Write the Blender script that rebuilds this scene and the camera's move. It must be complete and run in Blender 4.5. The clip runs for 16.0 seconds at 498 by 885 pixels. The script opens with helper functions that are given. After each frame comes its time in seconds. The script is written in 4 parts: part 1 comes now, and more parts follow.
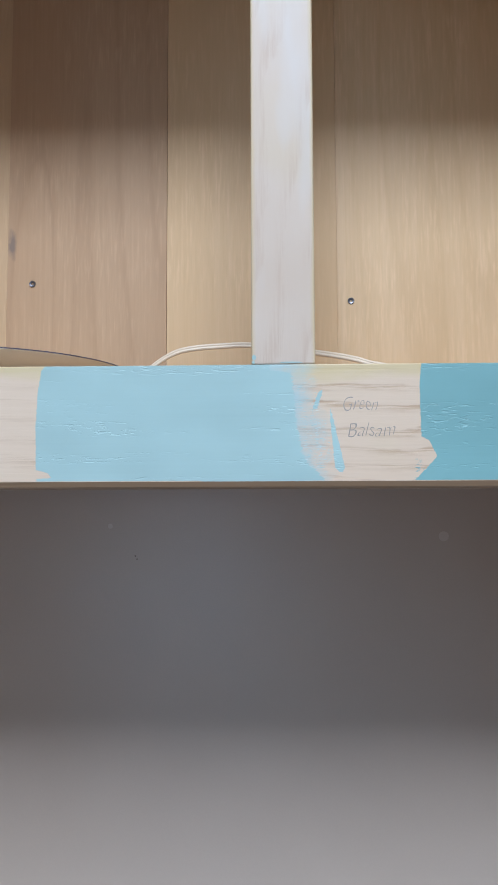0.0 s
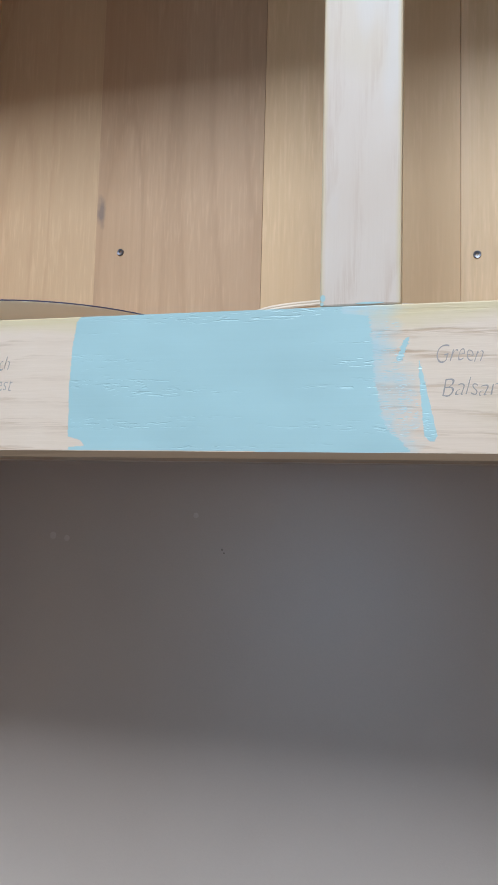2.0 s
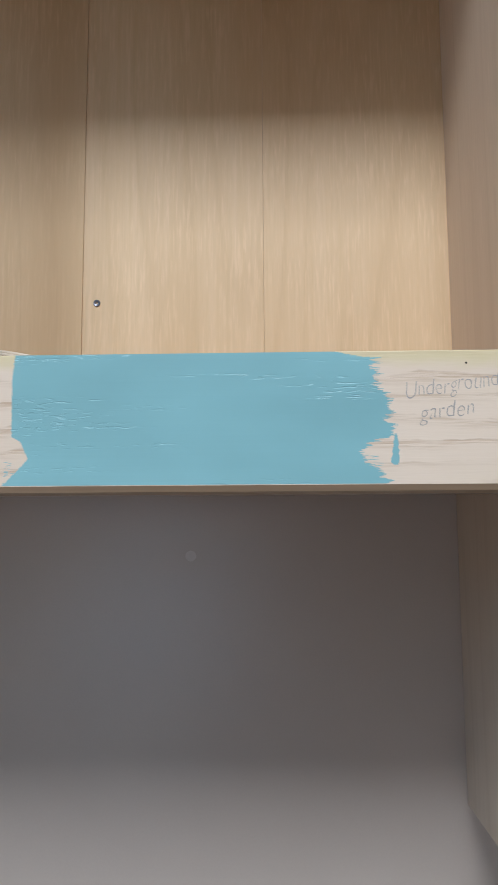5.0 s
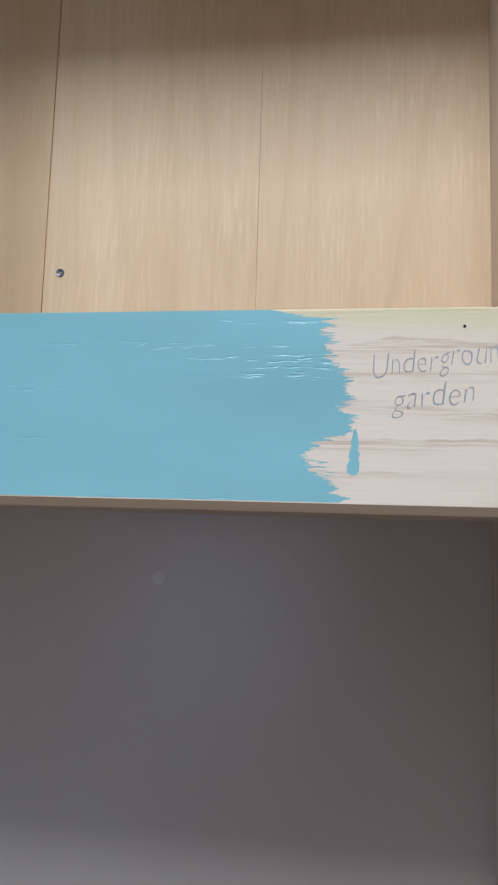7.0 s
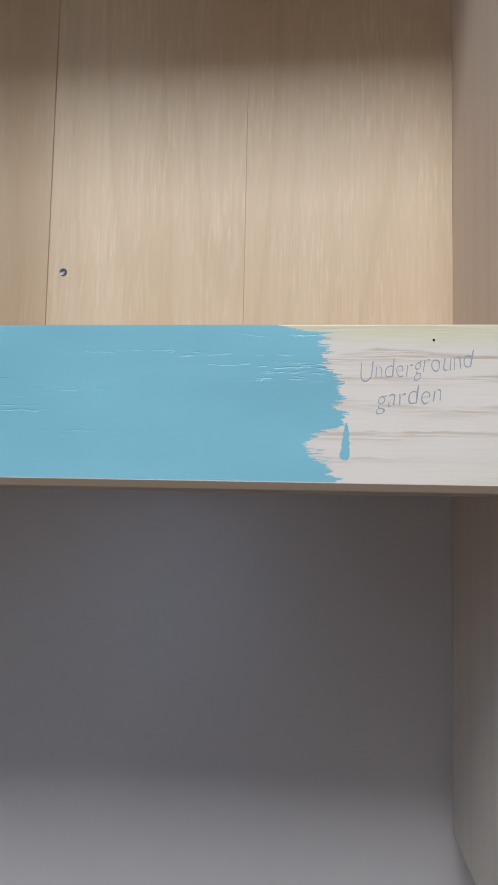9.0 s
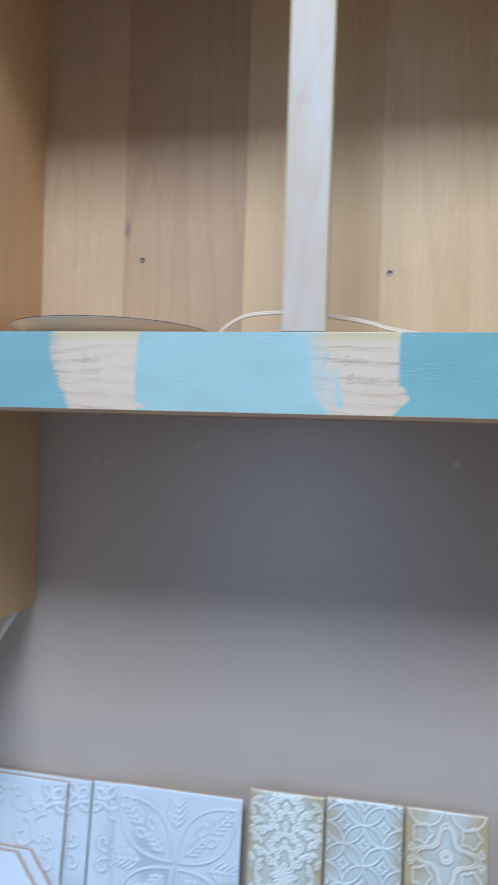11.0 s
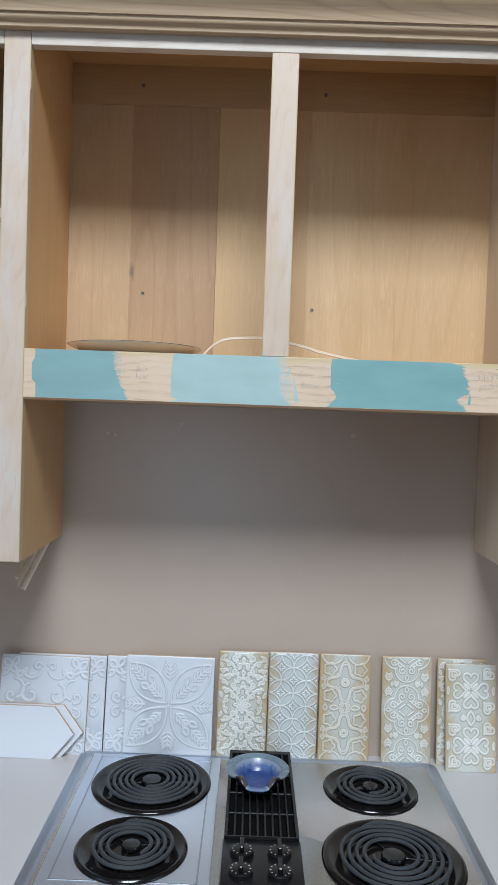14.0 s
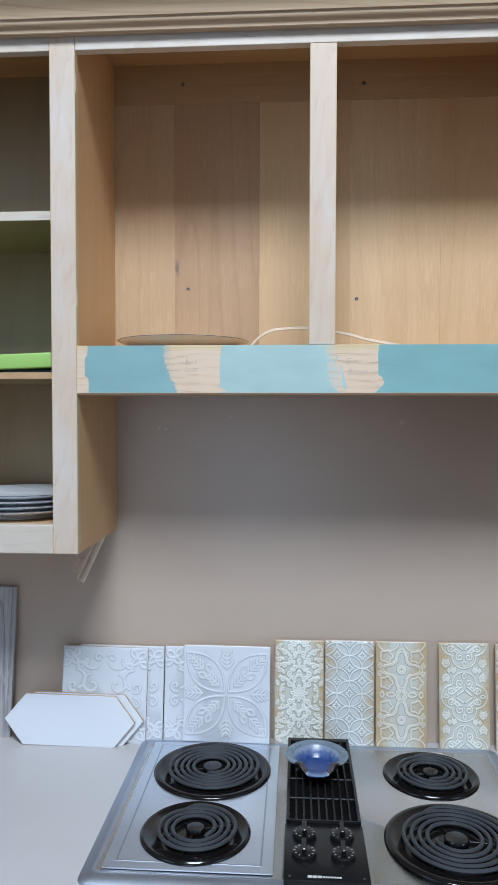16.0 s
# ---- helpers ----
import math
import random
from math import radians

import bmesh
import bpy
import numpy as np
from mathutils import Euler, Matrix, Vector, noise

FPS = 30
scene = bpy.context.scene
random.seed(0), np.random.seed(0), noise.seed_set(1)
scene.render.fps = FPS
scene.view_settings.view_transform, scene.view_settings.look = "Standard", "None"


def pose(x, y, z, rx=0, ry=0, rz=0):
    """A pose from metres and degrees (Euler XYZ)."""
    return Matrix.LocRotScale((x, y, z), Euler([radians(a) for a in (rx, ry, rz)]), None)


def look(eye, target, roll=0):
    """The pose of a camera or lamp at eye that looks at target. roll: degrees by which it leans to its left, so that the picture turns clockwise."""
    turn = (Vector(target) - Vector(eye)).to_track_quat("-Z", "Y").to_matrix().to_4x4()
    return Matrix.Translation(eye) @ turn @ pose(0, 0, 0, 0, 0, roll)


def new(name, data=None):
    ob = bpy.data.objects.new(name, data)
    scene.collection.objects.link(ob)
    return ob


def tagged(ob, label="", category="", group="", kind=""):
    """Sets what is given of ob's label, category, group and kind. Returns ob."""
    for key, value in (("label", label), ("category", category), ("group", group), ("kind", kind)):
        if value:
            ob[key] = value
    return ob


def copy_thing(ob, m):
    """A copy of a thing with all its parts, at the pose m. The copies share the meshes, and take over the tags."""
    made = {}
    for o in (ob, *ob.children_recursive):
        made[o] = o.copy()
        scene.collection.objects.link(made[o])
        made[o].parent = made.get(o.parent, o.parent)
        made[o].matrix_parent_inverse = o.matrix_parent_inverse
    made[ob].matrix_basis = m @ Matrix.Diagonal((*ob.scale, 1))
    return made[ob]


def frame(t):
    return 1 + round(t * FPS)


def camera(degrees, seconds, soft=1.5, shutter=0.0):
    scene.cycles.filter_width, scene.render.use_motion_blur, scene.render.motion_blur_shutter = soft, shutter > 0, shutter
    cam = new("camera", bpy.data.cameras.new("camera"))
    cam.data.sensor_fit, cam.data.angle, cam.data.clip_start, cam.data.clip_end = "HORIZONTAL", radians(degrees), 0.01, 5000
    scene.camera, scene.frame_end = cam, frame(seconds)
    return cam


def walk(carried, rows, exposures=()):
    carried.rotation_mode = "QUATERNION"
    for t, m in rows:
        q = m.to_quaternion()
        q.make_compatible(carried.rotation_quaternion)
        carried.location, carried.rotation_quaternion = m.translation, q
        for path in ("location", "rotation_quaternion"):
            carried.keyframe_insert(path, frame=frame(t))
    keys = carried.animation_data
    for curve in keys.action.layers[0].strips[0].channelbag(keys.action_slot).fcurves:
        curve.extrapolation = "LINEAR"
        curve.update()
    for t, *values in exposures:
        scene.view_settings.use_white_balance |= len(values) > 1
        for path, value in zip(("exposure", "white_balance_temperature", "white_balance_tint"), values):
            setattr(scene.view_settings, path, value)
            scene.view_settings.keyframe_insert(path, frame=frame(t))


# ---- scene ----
cam = camera(37.7, 16.0, shutter=0.4)
PATH = [
    (0, (0.002, 0.012, 1.675), (-0.054, 2.005, 1.83), -0.2),
    (0.5, (0.025, 0.067, 1.664), (-0.144, 2.053, 1.829), 0.8),
    (1, (0.034, 0.121, 1.658), (-0.276, 2.088, 1.836), 1.4),
    (1.5, (0.043, 0.141, 1.652), (-0.387, 2.087, 1.828), 1.6),
    (2, (0.055, 0.13, 1.655), (-0.426, 2.063, 1.829), 1.5),
    (2.5, (0.054, 0.136, 1.655), (-0.455, 2.062, 1.832), 1.2),
    (3, (0.048, 0.133, 1.656), (-0.468, 2.058, 1.824), 1.0),
    (3.5, (0.054, 0.124, 1.656), (-0.453, 2.051, 1.824), 0.6),
    (4, (0.127, 0.1, 1.665), (-0.167, 2.066, 1.887), 0.0),
    (4.5, (0.222, 0.068, 1.66), (0.196, 2.055, 1.893), -0.6),
    (6.8, (0.377, 0.235, 1.669), (0.062, 2.196, 1.904), 1.9),
    (7, (0.375, 0.239, 1.676), (0.09, 2.204, 1.913), 1.7),
    (7.5, (0.374, 0.239, 1.682), (0.16, 2.214, 1.919), 1.3),
    (8, (0.365, 0.226, 1.682), (0.187, 2.204, 1.922), 1.2),
    (8.2, (0.369, 0.222, 1.683), (0.188, 2.2, 1.918), 1.0),
    (10.3, (0.298, -0.062, 1.656), (0.09, 1.927, 1.7), 2.8),
    (10.5, (0.278, -0.104, 1.659), (-0.032, 1.871, 1.685), 2.6),
    (11, (0.115, -0.225, 1.661), (-0.276, 1.736, 1.648), 1.8),
    (11.5, (0.022, -0.343, 1.647), (-0.271, 1.633, 1.545), 3.1),
    (12, (0.115, -0.536, 1.65), (-0.187, 1.439, 1.55), 2.9),
    (12.5, (0.115, -0.678, 1.668), (-0.188, 1.297, 1.583), 1.7),
    (13, (0.039, -0.756, 1.675), (-0.159, 1.233, 1.606), 1.0),
    (13.5, (-0.001, -0.777, 1.668), (-0.086, 1.22, 1.596), 1.7),
    (14, (-0.023, -0.786, 1.667), (-0.033, 1.212, 1.595), 2.0),
    (14.5, (-0.025, -0.803, 1.663), (-0.033, 1.196, 1.597), 1.6),
    (15, (-0.032, -0.799, 1.66), (-0.091, 1.199, 1.594), 1.0),
    (15.5, (-0.029, -0.795, 1.651), (-0.128, 1.201, 1.574), 0.5),
    (16, (-0.033, -0.803, 1.647), (-0.164, 1.192, 1.572), 0.1),
]
EXPOSURES = [(0, 0, 5750, 10), (1, 0.03, 5680, 9), (2.5, 0.06, 5850, 9), (3.5, 0.05, 5880, 9), (4.2, 0, 6000, 10), (6.8, 0.02, 5680, 9), (8.2, 0.02, 5620, 9), (10.5, 0, 5350, 8), (11, 0, 5350, 8), (11.5, 0, 5850, 9), (12, 0.03, 6000, 10), (13, 0, 6330, 10), (14.5, 0, 6320, 10), (15.2, 0.02, 6200, 10), (16, 0.06, 6050, 10)]
walk(cam, [(t, look(eye, target, roll)) for t, eye, target, roll in PATH], EXPOSURES)

# ---- world and light ----
world = bpy.data.worlds.new("sky")
scene.world = world
world.use_nodes = True
wn = world.node_tree
sky = wn.nodes.new("ShaderNodeTexSky")
sky.sky_type, sky.sun_disc = "NISHITA", False
sky.sun_elevation, sky.sun_rotation = radians(42), radians(185)
wn.links.new(sky.outputs[0], wn.nodes["Background"].inputs[0])
wn.nodes["Background"].inputs[1].default_value = 0.1


def area_lamp(name, eye, target, w, h, watts, colour):
    d = bpy.data.lights.new(name, "AREA")
    d.shape, d.size, d.size_y, d.energy, d.color = "RECTANGLE", w, h, watts, colour
    o = new(name, d)
    o.matrix_world = look(eye, target)
    return o


SKYLIGHT = (0.05, -1.95, 4.45)
area_lamp("skylight_daylight", (SKYLIGHT[0], SKYLIGHT[1], 4.44), (SKYLIGHT[0], SKYLIGHT[1], 0), 1.4, 1.4, 230, (0.86, 0.93, 1.0))
area_lamp("window_daylight", (-0.65, -4.15, 1.08), (-0.65, 0, 1.08), 1.0, 1.2, 10.5, (0.48, 0.72, 1.0))
area_lamp("side_window_daylight", (-2.36, -1.35, 2.8), (0.3, 0.6, 2.0), 1.3, 1.3, 11, (0.42, 0.69, 1.0))
area_lamp("east_window_daylight", (2.46, -1.35, 1.6), (-0.2, -0.8, 1.4), 1.3, 1.3, 9, (0.56, 0.78, 1.0))


# ---- materials ----
def material(name):
    m = bpy.data.materials.new(name)
    m.use_nodes = True
    return m, m.node_tree, m.node_tree.nodes["Principled BSDF"]


def node(nt, kind, **inputs):
    n = nt.nodes.new(kind)
    for k, v in inputs.items():
        n.inputs[k.replace("_", " ")].default_value = v
    return n


def ramp(nt, fac, stops):
    r = nt.nodes.new("ShaderNodeValToRGB")
    while len(r.color_ramp.elements) < len(stops):
        r.color_ramp.elements.new(0.5)
    for e, (p, c) in zip(r.color_ramp.elements, stops):
        e.position, e.color = p, (*c, 1) if len(c) == 3 else c
    nt.links.new(fac, r.inputs[0])
    return r.outputs[0]


def coords(nt, scale, offset=True):
    tc = nt.nodes.new("ShaderNodeTexCoord")
    mp = nt.nodes.new("ShaderNodeMapping")
    mp.inputs["Scale"].default_value = scale
    nt.links.new(tc.outputs["Object"], mp.inputs[0])
    if offset:
        info = nt.nodes.new("ShaderNodeObjectInfo")
        mul = nt.nodes.new("ShaderNodeVectorMath")
        mul.operation = "SCALE"
        mul.inputs[0].default_value = (7.3, 3.1, 5.7)
        nt.links.new(info.outputs["Random"], mul.inputs["Scale"])
        nt.links.new(mul.outputs[0], mp.inputs["Location"])
    return mp.outputs[0]


def noise_tex(nt, vec, scale, detail=3.0, rough=0.55, distortion=0.0):
    n = node(nt, "ShaderNodeTexNoise", Scale=scale, Detail=detail, Roughness=rough, Distortion=distortion)
    nt.links.new(vec, n.inputs["Vector"])
    return n.outputs["Fac"]


def mix(nt, fac, a, b, blend="MIX"):
    m = nt.nodes.new("ShaderNodeMix")
    m.data_type, m.blend_type = "RGBA", blend
    for sock, v in ((m.inputs["Factor"], fac), (m.inputs["A"], a), (m.inputs["B"], b)):
        if hasattr(v, "links"):
            nt.links.new(v, sock)
        elif isinstance(v, (int, float)):
            sock.default_value = v
        else:
            sock.default_value = (*v, 1)
    return m.outputs["Result"]


def bump(nt, bsdf, height, strength, dist):
    b = node(nt, "ShaderNodeBump", Strength=strength, Distance=dist)
    nt.links.new(height, b.inputs["Height"])
    nt.links.new(b.outputs[0], bsdf.inputs["Normal"])


def math_node(nt, op, a, b):
    m = nt.nodes.new("ShaderNodeMath")
    m.operation = op
    for i, v in enumerate((a, b)):
        if hasattr(v, "links"):
            nt.links.new(v, m.inputs[i])
        else:
            m.inputs[i].default_value = v
    return m.outputs[0]


def wood(name, pale, mid, dark, grain, rings=9.0, ring_fac=0.5, streak=0.35, rough=0.55, vary=0.0, blotch=0.25, fleck=0.0, knot=None, sheen=0.4):
    """Sawn wood; grain is the axis along which the fibres run."""
    m, nt, b = material(name)
    ax = "xyz".index(grain)
    long = [1.0, 1.0, 1.0]
    long[ax] = 0.09
    v = coords(nt, long)
    warp = noise_tex(nt, v, 5.0, 2.0, 0.5)
    phase = math_node(nt, "MULTIPLY", warp, rings * 6.0)
    ring = math_node(nt, "FRACT", phase, 0.0)
    ringc = ramp(nt, ring, [(0.0, (0.25,) * 3), (0.12, (0.0,) * 3), (0.7, (0.15,) * 3), (0.93, (0.9,) * 3), (1.0, (0.25,) * 3)])
    fine = [260.0, 260.0, 260.0]
    fine[ax] = 5.0
    f = noise_tex(nt, coords(nt, fine), 1.0, 3.0, 0.6)
    fcol = ramp(nt, f, [(0.34, (1.0,) * 3), (0.62, (0.0,) * 3)])
    blot = noise_tex(nt, coords(nt, [q * 3 for q in long]), 2.2, 3.0)
    base = mix(nt, ramp(nt, blot, [(0.3, (0.0,) * 3), (0.72, (1.0,) * 3)]), pale, mid)
    base = mix(nt, blotch, pale, base) if blotch < 1 else base
    base = mix(nt, math_node(nt, "MULTIPLY", ringc, ring_fac), base, dark)
    base = mix(nt, math_node(nt, "MULTIPLY", fcol, streak), base, mid)
    height = math_node(nt, "ADD", math_node(nt, "MULTIPLY", f, 0.6), math_node(nt, "MULTIPLY", ringc, -0.5))
    if fleck:
        short = [330.0, 330.0, 330.0]
        short[ax] = 26.0
        fl = noise_tex(nt, coords(nt, short), 1.0, 2.0, 0.6)
        patch = noise_tex(nt, coords(nt, (9.0, 9.0, 7.0)), 1.0, 2.0)
        many = ramp(nt, patch, [(0.35, (0.15,) * 3), (0.65, (1.0,) * 3)])
        up = math_node(nt, "MULTIPLY", ramp(nt, fl, [(0.52, (0.0,) * 3), (0.68, (1.0,) * 3)]), many)
        dn = math_node(nt, "MULTIPLY", ramp(nt, fl, [(0.32, (1.0,) * 3), (0.47, (0.0,) * 3)]), many)
        base = mix(nt, math_node(nt, "MULTIPLY", up, fleck), base, [min(1, c * 1.35 + 0.04) for c in pale])
        base = mix(nt, math_node(nt, "MULTIPLY", dn, fleck), base, [c * 0.8 for c in mid])
    if knot:
        tc = nt.nodes.new("ShaderNodeTexCoord")
        mp = nt.nodes.new("ShaderNodeMapping")
        mp.vector_type = "POINT"
        mp.inputs["Scale"].default_value = (1 / 0.0110, 0.0, 1 / 0.036)
        mp.inputs["Location"].default_value = (-knot[0] / 0.0110, 0.0, -knot[1] / 0.036)
        nt.links.new(tc.outputs["Object"], mp.inputs[0])
        ln = nt.nodes.new("ShaderNodeVectorMath")
        ln.operation = "LENGTH"
        nt.links.new(mp.outputs[0], ln.inputs[0])
        wob = math_node(nt, "ADD", ln.outputs["Value"], math_node(nt, "MULTIPLY", noise_tex(nt, coords(nt, (160, 160, 60)), 1.0, 2.0), 0.8))
        base = mix(nt, ramp(nt, wob, [(0.55, (0.75,) * 3), (1.35, (0.0,) * 3)]), base, (0.16, 0.125, 0.11))
    if vary:
        info = nt.nodes.new("ShaderNodeObjectInfo")
        tone = ramp(nt, info.outputs["Random"], [(0.0, (1 - vary,) * 3), (1.0, (1.0,) * 3)])
        base = mix(nt, 1.0, base, tone, "MULTIPLY")
    nt.links.new(base, b.inputs["Base Color"])
    b.inputs["Roughness"].default_value = rough
    b.inputs["Specular IOR Level"].default_value = sheen
    bump(nt, b, height, 0.35, 0.0008)
    return m


def line_grain(name, pale, mid, line, grain, freq, wander, strength=0.8, tint=None, rough=0.5, lean=0.0, old=None, chalk=None):
    """Flat-sawn ash or maple: pale wood crossed by a few broken, feathered growth lines along the grain."""
    m, nt, b = material(name)
    ax = "xyz".index(grain)
    cross = 2 if grain == "x" else 0
    tc = nt.nodes.new("ShaderNodeTexCoord")
    sep = nt.nodes.new("ShaderNodeSeparateXYZ")
    nt.links.new(tc.outputs["Object"], sep.inputs[0])
    slow = [16.0, 16.0, 16.0]
    slow[ax] = 5.0
    warp = noise_tex(nt, coords(nt, slow), 1.0, 2.0, 0.5)
    wob = [60.0, 60.0, 60.0]
    wob[ax] = 36.0
    small = noise_tex(nt, coords(nt, wob), 1.0, 3.0, 0.6)
    ph = math_node(nt, "ADD", math_node(nt, "MULTIPLY", sep.outputs[cross], freq), math_node(nt, "ADD", math_node(nt, "MULTIPLY", warp, wander), math_node(nt, "MULTIPLY", small, 0.5)))
    ph = math_node(nt, "ADD", ph, math_node(nt, "MULTIPLY", sep.outputs[ax], lean))
    saw = math_node(nt, "FRACT", ph, 0.0)
    ln = ramp(nt, saw, [(0.0, (0.0,) * 3), (0.44, (0.0,) * 3), (0.66, (0.45,) * 3), (0.82, (0.95,) * 3), (0.91, (0.75,) * 3), (0.98, (0.0,) * 3)])
    fib = [520.0, 520.0, 520.0]
    fib[ax] = 22.0
    fibre = noise_tex(nt, coords(nt, fib), 1.0, 3.0, 0.65)
    feather = ramp(nt, fibre, [(0.42, (0.05,) * 3), (0.58, (1.0,) * 3)])
    fade_s = [22.0, 22.0, 22.0]
    fade_s[ax] = 8.0
    fade = ramp(nt, noise_tex(nt, coords(nt, fade_s), 1.0, 2.0), [(0.34, (0.25,) * 3), (0.6, (1.0,) * 3)])
    k = math_node(nt, "MULTIPLY", math_node(nt, "MULTIPLY", ln, feather), math_node(nt, "MULTIPLY", fade, strength))
    blot = noise_tex(nt, coords(nt, (7, 7, 7)), 1.0, 3.0)
    base = mix(nt, ramp(nt, blot, [(0.35, (0.0,) * 3), (0.7, (1.0,) * 3)]), pale, mid)
    if tint:
        stain = noise_tex(nt, coords(nt, (11, 11, 11)), 1.0, 2.0)
        base = mix(nt, ramp(nt, stain, [(0.55, (0.0,) * 3), (0.75, (0.55,) * 3)]), base, tint)
    base = mix(nt, math_node(nt, "MULTIPLY", ramp(nt, fibre, [(0.3, (1.0,) * 3), (0.6, (0.0,) * 3)]), 0.18), base, mid)
    if chalk:
        worn = noise_tex(nt, coords(nt, [14.0 if i != ax else 3.5 for i in range(3)]), 1.0, 3.0, 0.6)
        base = mix(nt, ramp(nt, worn, [(0.47, (0.0,) * 3), (0.62, (0.6,) * 3)]), base, chalk)
    base = mix(nt, k, base, line)
    if old:
        # yellowed lacquer that the sander left along the edges
        gsep = nt.nodes.new("ShaderNodeSeparateXYZ")
        nt.links.new(tc.outputs["Generated"], gsep.inputs[0])
        across = gsep.outputs[cross]
        if grain == "z":
            across = math_node(nt, "MULTIPLY", math_node(nt, "ABSOLUTE", math_node(nt, "SUBTRACT", across, 0.5), 0.0), 2.0)
        left = noise_tex(nt, coords(nt, [40.0 if i != ax else 14.0 for i in range(3)]), 1.0, 3.0, 0.6)
        rim = math_node(nt, "ADD", across, math_node(nt, "MULTIPLY", math_node(nt, "SUBTRACT", left, 0.5), 0.22))
        base = mix(nt, ramp(nt, rim, [(0.86, (0.0,) * 3), (0.96, (0.75,) * 3)]), base, old)
    nt.links.new(base, b.inputs["Base Color"])
    b.inputs["Roughness"].default_value = rough
    b.inputs["Specular IOR Level"].default_value = 0.35
    bump(nt, b, math_node(nt, "SUBTRACT", math_node(nt, "MULTIPLY", fibre, 0.5), k), 0.3, 0.0006)
    return m


def plain(name, colour, rough=0.5, metal=0.0, speck=0.08, scale=40.0, bumps=0.0, coat=0.0, stretch=(1, 1, 1), rough_var=0.1, spec=0.5):
    m, nt, b = material(name)
    v = coords(nt, stretch)
    big = noise_tex(nt, v, scale * 0.12, 3.0)
    small = noise_tex(nt, v, scale * 6, 3.0)
    f = math_node(nt, "ADD", math_node(nt, "MULTIPLY", big, 0.6), math_node(nt, "MULTIPLY", small, 0.4))
    lo = [c * (1 - speck) for c in colour]
    hi = [min(1.0, c * (1 + speck)) for c in colour]
    nt.links.new(ramp(nt, f, [(0.15, lo), (0.85, hi)]), b.inputs["Base Color"])
    r0, r1 = max(0.02, rough - rough_var), min(1.0, rough + rough_var)
    nt.links.new(ramp(nt, big, [(0.1, (r0,) * 3), (0.9, (r1,) * 3)]), b.inputs["Roughness"])
    b.inputs["Metallic"].default_value = metal
    b.inputs["Specular IOR Level"].default_value = spec
    b.inputs["Coat Weight"].default_value = coat
    b.inputs["Coat Roughness"].default_value = 0.08
    if bumps:
        bump(nt, b, small, bumps, 0.001)
    return m


def brushed_paint(name, colour):
    """Latex paint brushed along the board, with the open grain of the ash showing through as relief."""
    m, nt, b = material(name)
    strokes = noise_tex(nt, coords(nt, (6.0, 200.0, 260.0), False), 1.0, 3.0)
    pores = noise_tex(nt, coords(nt, (90.0, 300.0, 700.0), False), 1.0, 2.0, 0.6)
    bands = noise_tex(nt, coords(nt, (5.0, 40.0, 85.0), False), 1.0, 2.0)
    big = noise_tex(nt, coords(nt, (9.0, 9.0, 22.0), False), 1.0, 2.0)
    lo = [c * 0.93 for c in colour]
    hi = [min(1, c * 1.06) for c in colour]
    nt.links.new(ramp(nt, big, [(0.3, lo), (0.7, hi)]), b.inputs["Base Color"])
    b.inputs["Roughness"].default_value = 0.33
    b.inputs["Specular IOR Level"].default_value = 0.5
    pit = ramp(nt, pores, [(0.55, (0.0,) * 3), (0.66, (1.0,) * 3)])
    band = ramp(nt, bands, [(0.54, (0.0,) * 3), (0.64, (1.0,) * 3)])
    pits = math_node(nt, "MULTIPLY", pit, band)
    h = math_node(nt, "ADD", math_node(nt, "MULTIPLY", strokes, 0.25), math_node(nt, "MULTIPLY", pits, -1.0))
    bump(nt, b, h, 0.5, 0.0004)
    return m


FRAME_V = line_grain("raw_maple_upright", (0.62, 0.51, 0.415), (0.575, 0.455, 0.355), (0.46, 0.31, 0.215), "z", 40.0, 3.0, 0.42, (0.585, 0.47, 0.335), lean=-8.0, old=(0.58, 0.45, 0.26), chalk=(0.61, 0.59, 0.575))
FRAME_H = line_grain("raw_maple_level", (0.62, 0.565, 0.50), (0.57, 0.50, 0.42), (0.44, 0.35, 0.26), "x", 40.0, 4.0, 0.55, (0.57, 0.48, 0.34))
RAIL_WOOD = line_grain("raw_ash", (0.71, 0.56, 0.425), (0.665, 0.51, 0.375), (0.43, 0.275, 0.165), "x", 72.0, 3.0, 0.78, (0.65, 0.53, 0.37), old=(0.62, 0.50, 0.27))
PLANK = wood("cabinet_back_board", (0.66, 0.465, 0.275), (0.575, 0.38, 0.20), (0.46, 0.29, 0.15), "z", rings=1.6, ring_fac=0.22, streak=0.4, rough=0.6, vary=0.10, blotch=1.0, fleck=0.17)
PLANK_PINK = wood("cabinet_back_board_rosy", (0.49, 0.325, 0.195), (0.425, 0.27, 0.152), (0.33, 0.195, 0.105), "z", rings=2.6, ring_fac=0.42, streak=0.5, rough=0.6, blotch=1.0, fleck=0.20, knot=(-0.3085, 0.294))
PLANK_MID = wood("cabinet_back_board_brown", (0.575, 0.405, 0.24), (0.50, 0.335, 0.19), (0.41, 0.25, 0.135), "z", rings=2.0, ring_fac=0.34, streak=0.5, rough=0.6, blotch=1.0, fleck=0.20)
PLANK_RIGHT = wood("cabinet_back_board_tan", (0.67, 0.475, 0.285), (0.585, 0.39, 0.205), (0.47, 0.295, 0.145), "z", rings=1.6, ring_fac=0.30, streak=0.45, rough=0.55, blotch=1.0, fleck=0.20)
